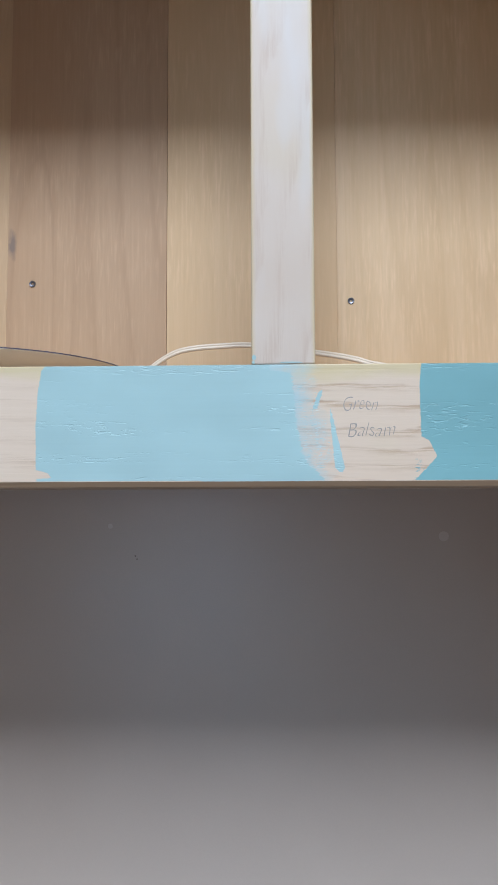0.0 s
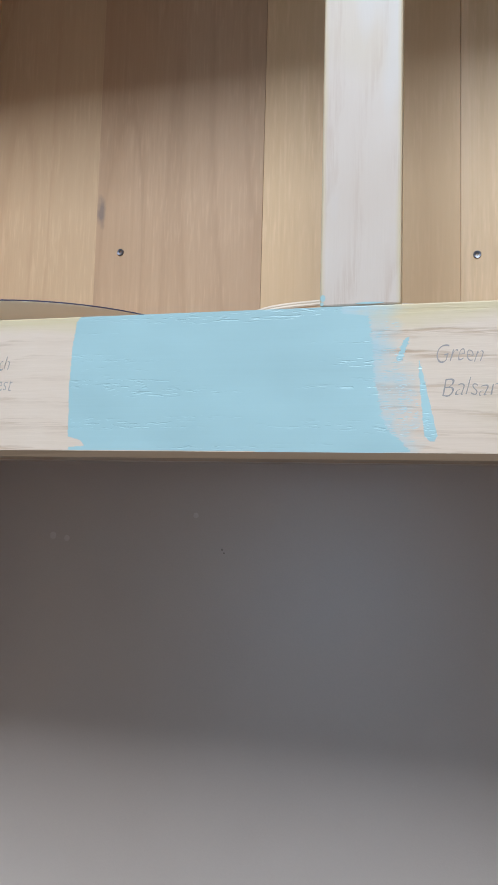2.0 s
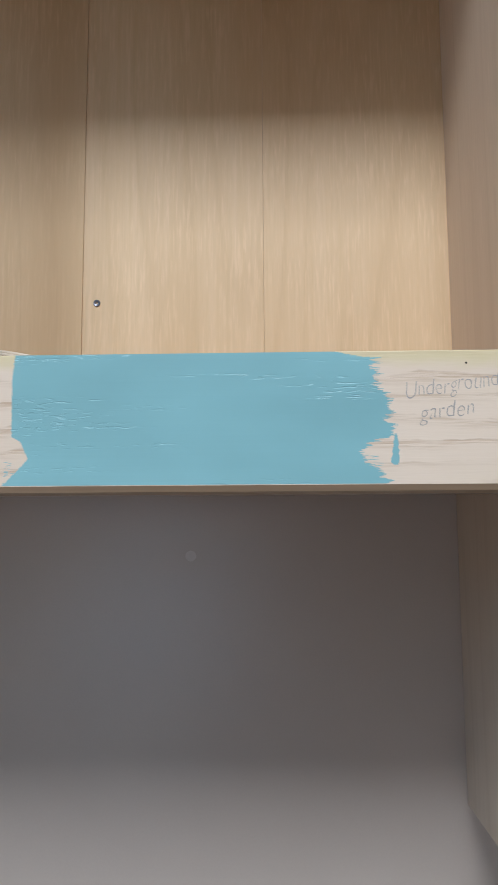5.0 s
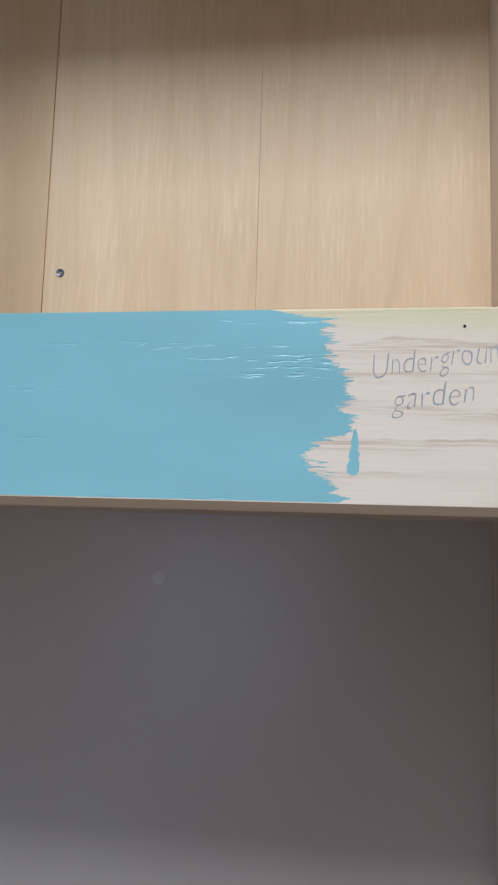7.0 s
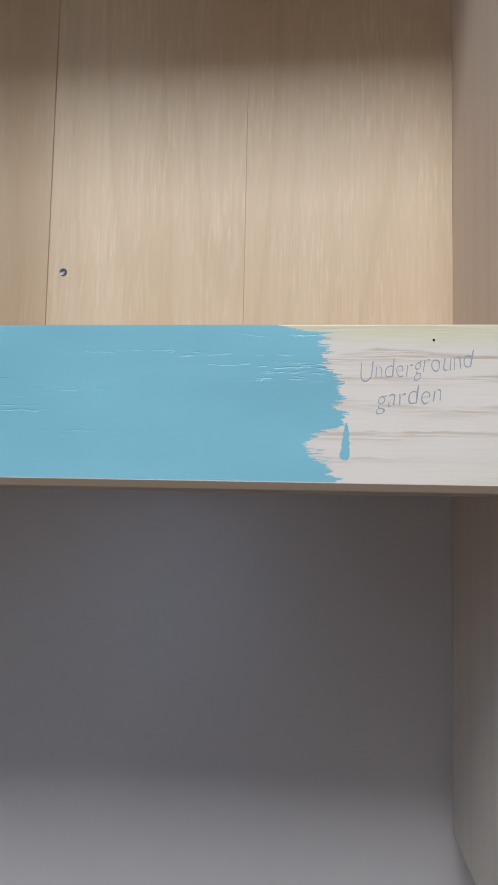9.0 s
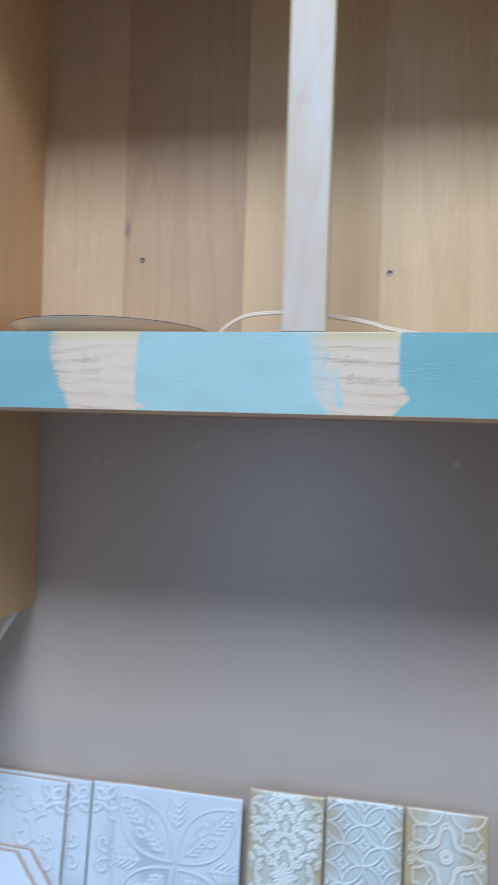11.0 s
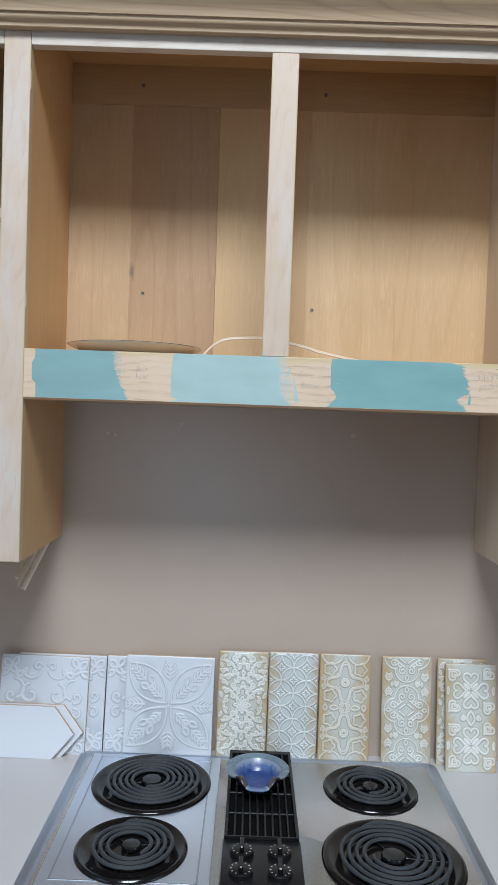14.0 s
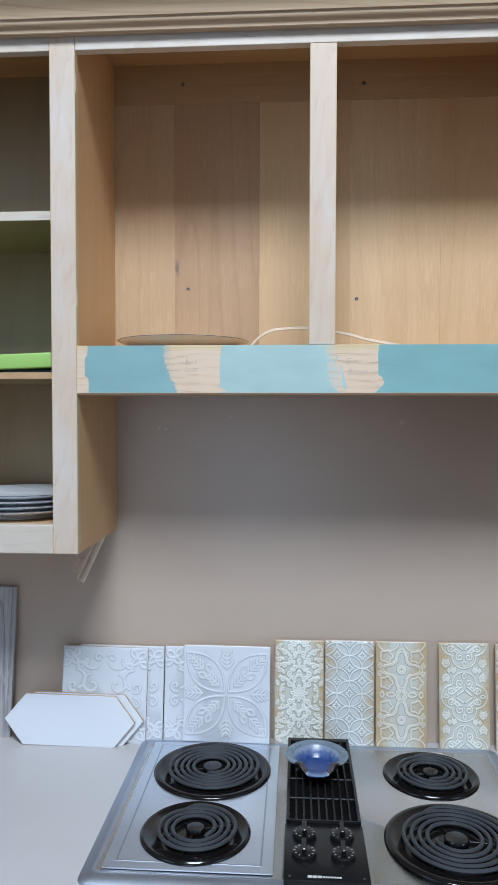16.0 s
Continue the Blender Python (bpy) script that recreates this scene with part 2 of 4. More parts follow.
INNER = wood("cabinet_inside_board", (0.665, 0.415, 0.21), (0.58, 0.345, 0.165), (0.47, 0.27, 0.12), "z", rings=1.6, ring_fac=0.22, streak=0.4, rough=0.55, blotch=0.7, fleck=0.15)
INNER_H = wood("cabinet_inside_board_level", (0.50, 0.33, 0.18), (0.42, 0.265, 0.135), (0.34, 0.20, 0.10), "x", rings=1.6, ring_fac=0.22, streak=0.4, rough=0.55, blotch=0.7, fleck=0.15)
# Lighter copy of the side board, with the daylight on it painted in.
SIDE_LIT = wood("daylit_side_board", (0.67, 0.54, 0.41), (0.59, 0.46, 0.33), (0.46, 0.33, 0.21), "z", rings=1.6, ring_fac=0.2, streak=0.35, rough=0.55, blotch=0.7, fleck=0.1)
# Darker brown wood: paints the shade on the rail's underside.
RAIL_SHADE = wood("shaded_rail_underside", (0.31, 0.205, 0.125), (0.25, 0.16, 0.09), (0.17, 0.11, 0.06), "x", rings=3.0, ring_fac=0.4, streak=0.4, rough=0.4)
# Darker olive board for the tall cabinets' backs and shelves.
OLIVE = wood("olive_cabinet_board", (0.36, 0.28, 0.17), (0.295, 0.225, 0.13), (0.23, 0.17, 0.095), "z", rings=2.0, ring_fac=0.25, streak=0.4, rough=0.5, blotch=0.7)
CROWN_WOOD = wood("oak_crown", (0.50, 0.375, 0.25), (0.40, 0.285, 0.18), (0.25, 0.16, 0.09), "x", rings=5.0, ring_fac=0.4, streak=0.6, rough=0.42)
BARN = wood("weathered_barn_board", (0.56, 0.56, 0.57), (0.25, 0.245, 0.25), (0.10, 0.09, 0.09), "z", rings=7.0, ring_fac=0.75, streak=0.6, rough=0.85, blotch=1.0, fleck=0.5)
OFFCUT = wood("whitewashed_offcut", (0.86, 0.79, 0.68), (0.78, 0.69, 0.56), (0.40, 0.31, 0.23), "z", rings=2.5, ring_fac=0.3, streak=0.3, rough=0.6)
PAINT_LIGHT = brushed_paint("paint_pale_aqua", (0.385, 0.537, 0.525))
PAINT_DARK = brushed_paint("paint_teal", (0.215, 0.40, 0.405))
PAINT_DRY = brushed_paint("paint_dry_aqua", (0.49, 0.56, 0.535))
def rubbed_in(m, colour, x0, x1, slant, start):
    """A thin veil of dry-brushed paint rubbed into the bare wood, fading along the board from x0 to x1."""
    nt = m.node_tree
    b = nt.nodes["Principled BSDF"]
    under = b.inputs["Base Color"].links[0].from_socket
    tc = nt.nodes.new("ShaderNodeTexCoord")
    sep = nt.nodes.new("ShaderNodeSeparateXYZ")
    nt.links.new(tc.outputs["Object"], sep.inputs[0])
    drag = noise_tex(nt, coords(nt, (30.0, 30.0, 420.0), False), 1.0, 3.0, 0.6)
    soft = noise_tex(nt, coords(nt, (60.0, 60.0, 60.0), False), 1.0, 2.0)
    u = math_node(nt, "MULTIPLY", math_node(nt, "SUBTRACT", sep.outputs["X"], x0), 1 / (x1 - x0))
    u = math_node(nt, "ADD", u, math_node(nt, "MULTIPLY", sep.outputs["Z"], slant))
    wob = math_node(nt, "ADD", math_node(nt, "MULTIPLY", math_node(nt, "SUBTRACT", drag, 0.5), 0.7), math_node(nt, "MULTIPLY", math_node(nt, "SUBTRACT", soft, 0.5), 1.4))
    k = ramp(nt, math_node(nt, "ADD", u, wob), [(0.0, (0.9,) * 3), (0.35, (0.5,) * 3), (0.95, (0.0,) * 3)])
    inside = math_node(nt, "GREATER_THAN", sep.outputs["X"], start)
    nt.links.new(mix(nt, math_node(nt, "MULTIPLY", k, inside), under, colour), b.inputs["Base Color"])


rubbed_in(RAIL_WOOD, (0.42, 0.56, 0.57), 0.022, 0.058, 4.0, -0.05)
rubbed_in(RAIL_WOOD, (0.24, 0.40, 0.44), -0.287, -0.262, 5.5, -0.35)
PAINT_FIRST = brushed_paint("paint_dusty_blue", (0.232, 0.395, 0.405))
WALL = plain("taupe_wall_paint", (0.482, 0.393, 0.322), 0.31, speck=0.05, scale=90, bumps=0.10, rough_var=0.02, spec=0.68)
# Unseen walls, ceiling and floor are added dark to hold back bounced fill.
ROOM = plain("low_bounce_wall_paint", (0.15, 0.13, 0.115), 0.6, speck=0.03, scale=10, bumps=0.05)
FLOORING = wood("oak_floor", (0.20, 0.13, 0.08), (0.16, 0.10, 0.06), (0.10, 0.06, 0.035), "y", rough=0.4)
COUNTER = plain("pale_laminate", (0.505, 0.49, 0.49), 0.38, speck=0.05, scale=80, bumps=0.03)
# The blue of panel and rim steel is reflected sky put into the colour.
STEEL = plain("sky_tinted_steel", (0.70, 0.77, 0.87), 0.46, 0.88, speck=0.09, scale=25, stretch=(1, 2, 1), bumps=0.02, rough_var=0.06)
STEEL_WORN = plain("smudged_steel", (0.40, 0.395, 0.395), 0.24, 1.0, speck=0.12, scale=60, stretch=(3.0, 0.5, 1), bumps=0.02, rough_var=0.06)
STEEL_DULL = plain("scuffed_steel_rim", (0.47, 0.52, 0.60), 0.5, 1.0, speck=0.10, scale=40, bumps=0.05, rough_var=0.1)
ENAMEL = plain("black_enamel", (0.008, 0.007, 0.007), 0.13, speck=0.2, rough_var=0.06, spec=0.4)
BLACK = plain("black_painted_metal", (0.008, 0.008, 0.009), 0.3, speck=0.3, bumps=0.05, spec=0.28)
# Near-black colour that stands for shade inside openings.
VOID = plain("shaded_void", (0.004, 0.004, 0.004), 0.8, speck=0.2, spec=0.1)
COIL = plain("heating_element", (0.034, 0.039, 0.045), 0.46, 0.0, speck=0.3, bumps=0.12)
DISC = plain("coil_medallion", (0.055, 0.06, 0.065), 0.16, 0.9, speck=0.3)
MARK = plain("dial_print", (0.60, 0.60, 0.58), 0.5, speck=0.03)
SCREW = plain("dark_screw_steel", (0.15, 0.15, 0.165), 0.4, 0.9, speck=0.3)
CORD = plain("cream_vinyl_cord", (0.68, 0.56, 0.42), 0.45, speck=0.04)
CHINA = plain("cream_china", (0.80, 0.72, 0.61), 0.2, speck=0.03, coat=0.5)
WHITEWARE = plain("white_china", (0.74, 0.77, 0.80), 0.2, speck=0.03, coat=0.5)
RIM = plain("navy_plate_rim", (0.06, 0.055, 0.09), 0.25, speck=0.1)
LIME = plain("lime_plastic", (0.31, 0.52, 0.13), 0.45, speck=0.04)
TEALBOX = plain("teal_card", (0.08, 0.20, 0.26), 0.5, speck=0.06)
NAVY = plain("navy_colour", (0.02, 0.03, 0.06), 0.5, speck=0.06)
BISQUE = plain("fired_clay_edge", (0.50, 0.36, 0.25), 0.8, speck=0.15, bumps=0.2)
WHITE_GLAZE = plain("white_tile_glaze", (0.665, 0.70, 0.75), 0.16, speck=0.02, coat=0.3, rough_var=0.05)
PENCIL = plain("pencil_graphite", (0.35, 0.315, 0.285), 0.85, speck=0.2, spec=0.15)
GLASS_FRAME = plain("white_window_paint", (0.75, 0.75, 0.74), 0.4, speck=0.03)


def aged_glaze(name, ridge, ground, amber, amount, depth, foot_shade):
    """Glossy glaze, thin and white on the ridges, pooled grey-green in the hollows, breaking to amber at the long
    edges. Shade beside the ridges is painted in as a dark foot line.
    """
    m, nt, b = material(name)
    tc = nt.nodes.new("ShaderNodeTexCoord")
    sep = nt.nodes.new("ShaderNodeSeparateXYZ")
    nt.links.new(tc.outputs["Object"], sep.inputs[0])
    off = math_node(nt, "ABSOLUTE", sep.outputs["X"], 0.0)
    edge = math_node(nt, "MULTIPLY", off, 1 / 0.057)
    cloud = noise_tex(nt, coords(nt, (1, 1, 1)), 16.0, 6.0, 0.72)
    wear = math_node(nt, "ADD", math_node(nt, "MULTIPLY", edge, 0.45), math_node(nt, "MULTIPLY", cloud, 0.9))
    k = ramp(nt, wear, [(0.78 - amount, (0.0,) * 3), (1.06 - amount, (0.95,) * 3)])
    fine = noise_tex(nt, coords(nt, (1, 1, 1)), 240.0, 2.0)
    lift = math_node(nt, "MULTIPLY", sep.outputs["Y"], -1.0 / depth)
    thin = ramp(nt, lift, [(0.08, (0.0,) * 3), (0.65, (1.0,) * 3)])
    base = mix(nt, k, ground, amber)
    base = mix(nt, thin, base, mix(nt, math_node(nt, "MULTIPLY", k, 0.4), ridge, amber))
    # Painted shade: a dark line where each ridge meets the ground.
    foot = ramp(nt, lift, [(0.02, (0.0,) * 3), (0.10, (0.85,) * 3), (0.30, (0.7,) * 3), (0.55, (0.0,) * 3)])
    patchy = ramp(nt, cloud, [(0.3, (0.55,) * 3), (0.6, (1.0,) * 3)])
    base = mix(nt, math_node(nt, "MULTIPLY", foot, patchy), base, foot_shade)
    base = mix(nt, math_node(nt, "MULTIPLY", fine, 0.12), base, (0.45, 0.40, 0.30))
    nt.links.new(base, b.inputs["Base Color"])
    b.inputs["Roughness"].default_value = 0.3
    b.inputs["Specular IOR Level"].default_value = 0.4
    bump(nt, b, fine, 0.05, 0.001)
    return m


GLAZE_A = aged_glaze("antique_glaze", (0.77, 0.775, 0.725), (0.60, 0.625, 0.575), (0.49, 0.35, 0.18), 0.15, 0.0016, (0.37, 0.37, 0.30))
GLAZE_B = aged_glaze("antique_glaze_pale", (0.71, 0.735, 0.72), (0.575, 0.615, 0.615), (0.49, 0.36, 0.20), 0.13, 0.0015, (0.35, 0.38, 0.37))
GLAZE_C = aged_glaze("antique_glaze_amber", (0.74, 0.72, 0.65), (0.60, 0.625, 0.585), (0.50, 0.36, 0.18), 0.22, 0.0013, (0.40, 0.34, 0.23))
WASHED = aged_glaze("white_washed_glaze", (0.68, 0.71, 0.75), (0.645, 0.685, 0.735), (0.66, 0.63, 0.57), -0.40, 0.0016, (0.44, 0.475, 0.525))


def blue_stoneware():
    m, nt, b = material("blue_stoneware")
    tc = nt.nodes.new("ShaderNodeTexCoord")
    sep = nt.nodes.new("ShaderNodeSeparateXYZ")
    nt.links.new(tc.outputs["Object"], sep.inputs[0])
    n = noise_tex(nt, coords(nt, (1, 1, 1)), 130.0, 5.0, 0.7)
    h = math_node(nt, "ADD", math_node(nt, "MULTIPLY", sep.outputs["Z"], 26.0), math_node(nt, "MULTIPLY", n, 0.75))
    nt.links.new(ramp(nt, h, [(0.36, (0.010, 0.020, 0.13)), (0.58, (0.022, 0.055, 0.20)), (0.8, (0.075, 0.13, 0.28)), (1.0, (0.22, 0.27, 0.36))]), b.inputs["Base Color"])
    b.inputs["Roughness"].default_value = 0.3
    b.inputs["Coat Weight"].default_value = 0.1
    bump(nt, b, n, 0.08, 0.001)
    return m


STONEWARE = blue_stoneware()


# ---- building helpers ----
def part(name, bm, mat, parent=None, label="", smooth=False):
    """Link a bmesh, given in the thing's own space, as one mesh object under parent."""
    me = bpy.data.meshes.new(name)
    bm.to_mesh(me)
    bm.free()
    me.materials.append(mat)
    if smooth:
        me.shade_smooth()
        me.set_sharp_from_angle(angle=radians(40))
    o = new(name, me)
    o.parent = parent
    if label:
        tagged(o, label)
    return o


def thing(name, at, label, category, group="", kind=""):
    o = new(name)
    o.location = at
    o.empty_display_size = 0.05
    return tagged(o, label, category, group, kind)


def box(x0, x1, y0, y1, z0, z1, bev=0.0015, seg=2, bm=None):
    mine = bmesh.new()
    m = Matrix.LocRotScale(((x0 + x1) / 2, (y0 + y1) / 2, (z0 + z1) / 2), None, (x1 - x0, y1 - y0, z1 - z0))
    bmesh.ops.create_cube(mine, size=1, matrix=m)
    if bev:
        bmesh.ops.bevel(mine, geom=mine.edges[:], offset=bev, segments=seg, profile=0.5, affect="EDGES")
    if bm is None:
        return mine
    return join(bm, mine)


def join(bm, other):
    me = bpy.data.meshes.new("tmp")
    other.to_mesh(me)
    other.free()
    bm.from_mesh(me)
    bpy.data.meshes.remove(me)
    return bm


def lathe(profile, segs=48, bm=None):
    """Turn a list of (radius, height) about z."""
    bm = bm or bmesh.new()
    rows = []
    for r, z in profile:
        rows.append([bm.verts.new((r * math.cos(a), r * math.sin(a), z)) for a in (2 * math.pi * i / segs for i in range(segs))] if r > 1e-6 else [bm.verts.new((0, 0, z))])
    for a, b in zip(rows, rows[1:]):
        for i in range(segs):
            j = (i + 1) % segs
            if len(a) == 1 and len(b) > 1:
                bm.faces.new((a[0], b[j], b[i]))
            elif len(b) == 1 and len(a) > 1:
                bm.faces.new((a[i], a[j], b[0]))
            elif len(a) > 1:
                bm.faces.new((a[i], a[j], b[j], b[i]))
    bmesh.ops.recalc_face_normals(bm, faces=bm.faces[:])
    return bm


def tube(points, r, segs=8, bm=None, flat=1.0):
    """A round bar along a line of points."""
    bm = bm or bmesh.new()
    pts = [Vector(p) for p in points]
    rows = []
    for i, p in enumerate(pts):
        d = (pts[min(i + 1, len(pts) - 1)] - pts[max(i - 1, 0)]).normalized()
        side = d.cross(Vector((0, 0, 1)))
        side = side.normalized() if side.length > 1e-4 else Vector((1, 0, 0))
        up = side.cross(d)
        rows.append([bm.verts.new(p + r * (math.cos(a) * side + flat * math.sin(a) * up)) for a in (2 * math.pi * k / segs for k in range(segs))])
    for a, b in zip(rows, rows[1:]):
        for k in range(segs):
            j = (k + 1) % segs
            bm.faces.new((a[k], a[j], b[j], b[k]))
    bm.faces.new(rows[0])
    bm.faces.new(rows[-1][::-1])
    bmesh.ops.recalc_face_normals(bm, faces=bm.faces[:])
    return bm


def moulding(profile, x0, x1):
    """Run a (y, z) profile along x."""
    bm = bmesh.new()
    rows = [[bm.verts.new((x, y, z)) for y, z in profile] for x in (x0, x1)]
    n = len(profile)
    for k in range(n):
        bm.faces.new((rows[0][k], rows[0][(k + 1) % n], rows[1][(k + 1) % n], rows[1][k]))
    bm.faces.new(rows[0][::-1])
    bm.faces.new(rows[1])
    bmesh.ops.recalc_face_normals(bm, faces=bm.faces[:])
    return bm


def shift(bm, v):
    bmesh.ops.translate(bm, verts=bm.verts[:], vec=v)
    return bm


def smoothstep(a, b, x):
    u = min(1.0, max(0.0, (x - a) / (b - a)))
    return u * u * (3 - 2 * u)


# ---- the room ----
FRONT, BACK, WALL_Y = 0.568, 0.868, 0.877
TOP = 0.892
XW, XE, YS, CEIL = -2.4, 2.5, -4.2, 4.5


def setting(name, bm, mat, label, category):
    return tagged(part(name, bm, mat), label, category, kind="structure")


setting("floor", box(XW, XE, YS, WALL_Y + 0.1, -0.1, 0, 0), FLOORING, "unseen oak board kitchen floor, darkened to cut bounced light", "floor")
north = setting("wall_north", box(XW - 0.1, XE + 0.1, WALL_Y, WALL_Y + 0.12, 0, CEIL, 0), WALL, "taupe painted kitchen wall behind the cooktop", "wall")
FILLER = plain("wall_filler", (0.58, 0.50, 0.44), 0.45, speck=0.06, bumps=0.2)
SCUFF = plain("wall_scuff", (0.25, 0.20, 0.17), 0.6, speck=0.2)
for mx, mz, mr, mm in ((0.205, 1.631, 0.0058, FILLER), (-0.157, 1.6086, 0.0011, SCUFF), (-0.354, 1.617, 0.0040, FILLER), (-0.337, 1.6145, 0.0034, FILLER), (-0.187, 1.6437, 0.0030, FILLER), (-0.155, 1.605, 0.0009, SCUFF)):
    mark = bmesh.new()
    ring = [mark.verts.new((mx + mr * math.cos(k * 0.3927) * (1 + 0.2 * noise.noise((k, mx * 30, 1))), WALL_Y - 0.0001, mz + mr * math.sin(k * 0.3927) * (1 + 0.2 * noise.noise((k, mz * 30, 4))))) for k in range(16)]
    tip = mark.verts.new((mx, WALL_Y - 0.0004, mz))
    for k in range(16):
        mark.faces.new((ring[k], ring[(k + 1) % 16], tip))
    part("wall_mark", mark, mm, north, "filled spot on the paint" if mm is FILLER else "small dark nick in the paint", True)
west = box(XW - 0.12, XW, YS, -2.05, 0, CEIL, 0)
box(XW - 0.12, XW, -0.65, WALL_Y, 0, CEIL, 0, bm=west)
box(XW - 0.12, XW, -2.05, -0.65, 0, 2.1, 0, bm=west)
box(XW - 0.12, XW, -2.05, -0.65, 3.5, CEIL, 0, bm=west)
setting("wall_west", west, ROOM, "unseen side wall, kept dark to cut bounced light", "wall")
east = box(XE, XE + 0.12, YS, -2.05, 0, CEIL, 0)
box(XE, XE + 0.12, -0.65, WALL_Y, 0, CEIL, 0, bm=east)
box(XE, XE + 0.12, -2.05, -0.65, 0, 0.9, 0, bm=east)
box(XE, XE + 0.12, -2.05, -0.65, 2.3, CEIL, 0, bm=east)
setting("wall_east", east, ROOM, "unseen side wall, kept dark to cut bounced light", "wall")
south = box(XW, -1.7, YS - 0.12, YS, 0, CEIL, 0)
box(-0.1, XE, YS - 0.12, YS, 0, CEIL, 0, bm=south)
box(-1.7, -0.1, YS - 0.12, YS, 0, 0.25, 0, bm=south)
box(-1.7, -0.1, YS - 0.12, YS, 2.05, CEIL, 0, bm=south)
setting("wall_south", south, ROOM, "unseen dark wall with a window opening, kept dark to cut bounced light", "wall")
sx, sy = SKYLIGHT[0], SKYLIGHT[1]
roof = box(XW, sx - 0.75, YS, WALL_Y, CEIL, CEIL + 0.12, 0)
box(sx + 0.75, XE, YS, WALL_Y, CEIL, CEIL + 0.12, 0, bm=roof)
box(sx - 0.75, sx + 0.75, YS, sy - 0.75, CEIL, CEIL + 0.12, 0, bm=roof)
box(sx - 0.75, sx + 0.75, sy + 0.75, WALL_Y, CEIL, CEIL + 0.12, 0, bm=roof)
setting("ceiling", roof, ROOM, "unseen high ceiling with a skylight opening, kept dark to cut bounced light", "ceiling")
window = thing("window_1", (-0.9, YS - 0.06, 0.25), "tall white framed window with two panes", "window", kind="structure")
wf = box(-0.8, 0.8, -0.03, 0.03, 0, 0.05, 0.003)
for a in ((-0.8, -0.75, 0.05, 1.75), (0.75, 0.8, 0.05, 1.75), (-0.03, 0.03, 0.05, 1.75), (-0.8, 0.8, 1.75, 1.8)):
    box(a[0], a[1], -0.03, 0.03, a[2], a[3], 0.003, bm=wf)
part("window_frame", wf, GLASS_FRAME, window)

side_window = thing("window_2", (XW - 0.06, -1.35, 2.1), "white framed high side window", "window", kind="structure")
wf = box(-0.03, 0.03, -0.7, 0.7, 0, 0.05, 0.003)
for a in ((-0.7, -0.65, 0.05, 1.35), (0.65, 0.7, 0.05, 1.35), (-0.025, 0.025, 0.05, 1.35), (-0.7, 0.7, 1.35, 1.4)):
    box(-0.03, 0.03, a[0], a[1], a[2], a[3], 0.003, bm=wf)
part("window_frame", wf, GLASS_FRAME, side_window)
tagged(copy_thing(side_window, pose(XE + 0.06, -1.35, 0.9)), "white framed side window")

# ---- upper cabinets ----
XL, XR = -0.4525, 0.490          # inner faces of the middle opening
BOT = 1.378                      # underside of the tall neighbours
RAIL0, RAIL1 = 1.6888, 1.7785
TOPRAIL0, TOPRAIL1 = 2.331, 2.385
INTOP = 2.44

mid_cab = thing("wall_cabinet", (0.0, BACK, RAIL0), "open bare wood wall cabinet with trial paint on lower rail", "cabinet")


def put(name, bm, mat, parent, label="", smooth=False):
    """As part(), from world coordinates, for an unturned parent."""
    o = parent
    at = Vector((0, 0, 0))
    while o:
        at += Vector(o.location)
        o = o.parent
    return part(name, shift(bm, -at), mat, parent, label, smooth)


rb = box(XL + 0.0005, XR, FRONT, FRONT + 0.024, RAIL0 - 0.0060, RAIL1, 0)
low = [e for e in rb.edges if all(v.co.y < FRONT + 0.001 and v.co.z < RAIL0 for v in e.verts)]
bmesh.ops.bevel(rb, geom=low, offset=0.0058, segments=2, profile=0.5, affect="EDGES")
top = [e for e in rb.edges if all(v.co.y < FRONT + 0.001 and v.co.z > RAIL1 - 0.001 for v in e.verts)]
bmesh.ops.bevel(rb, geom=top, offset=0.0008, segments=2, profile=0.5, affect="EDGES")
rail = put("bottom_rail", rb, RAIL_WOOD, mid_cab, "bare ash rail with three trial coats of blue-green paint")
rail.data.materials.append(RAIL_SHADE)
# Downward faces take the darker colour, shade painted into the wood.
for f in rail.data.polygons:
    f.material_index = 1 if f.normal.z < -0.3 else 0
put("top_rail", box(XL + 0.0005, XR, FRONT, FRONT + 0.02, TOPRAIL0, TOPRAIL1, 0.0012), FRAME_H, mid_cab)
centre_stile = put("stile", box(-0.0115, 0.0378, FRONT + 0.0006, FRONT + 0.02, RAIL1 + 0.0003, TOPRAIL0 - 0.0003, 0.0012), FRAME_V, mid_cab, "bare maple centre stile")
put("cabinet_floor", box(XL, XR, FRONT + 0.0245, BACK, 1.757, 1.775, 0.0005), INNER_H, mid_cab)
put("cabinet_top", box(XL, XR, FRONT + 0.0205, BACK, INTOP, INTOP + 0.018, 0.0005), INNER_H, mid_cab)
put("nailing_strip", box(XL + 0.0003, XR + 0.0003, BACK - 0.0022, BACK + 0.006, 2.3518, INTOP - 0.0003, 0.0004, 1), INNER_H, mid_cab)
SEAMS = (XL - 0.0003, -0.314, -0.1202, 0.0838, 0.286, XR + 0.0004)
GAPS = (0.0, 0.00007, 0.00025, 0.0001, 0.00008, 0.0)
for i in range(5):
    proud = (0.0, 0.0003, 0.0012, 0.0, 0.0001)[i]
    put("plank", box(SEAMS[i] + GAPS[i], SEAMS[i + 1] - GAPS[i + 1], BACK - proud, BACK + 0.0075, 1.757, 2.3517, 0.0002, 1), (PLANK_MID, PLANK_PINK, PLANK, PLANK_RIGHT, PLANK_RIGHT)[i], mid_cab, "rosier darker back board" if i == 1 else "")


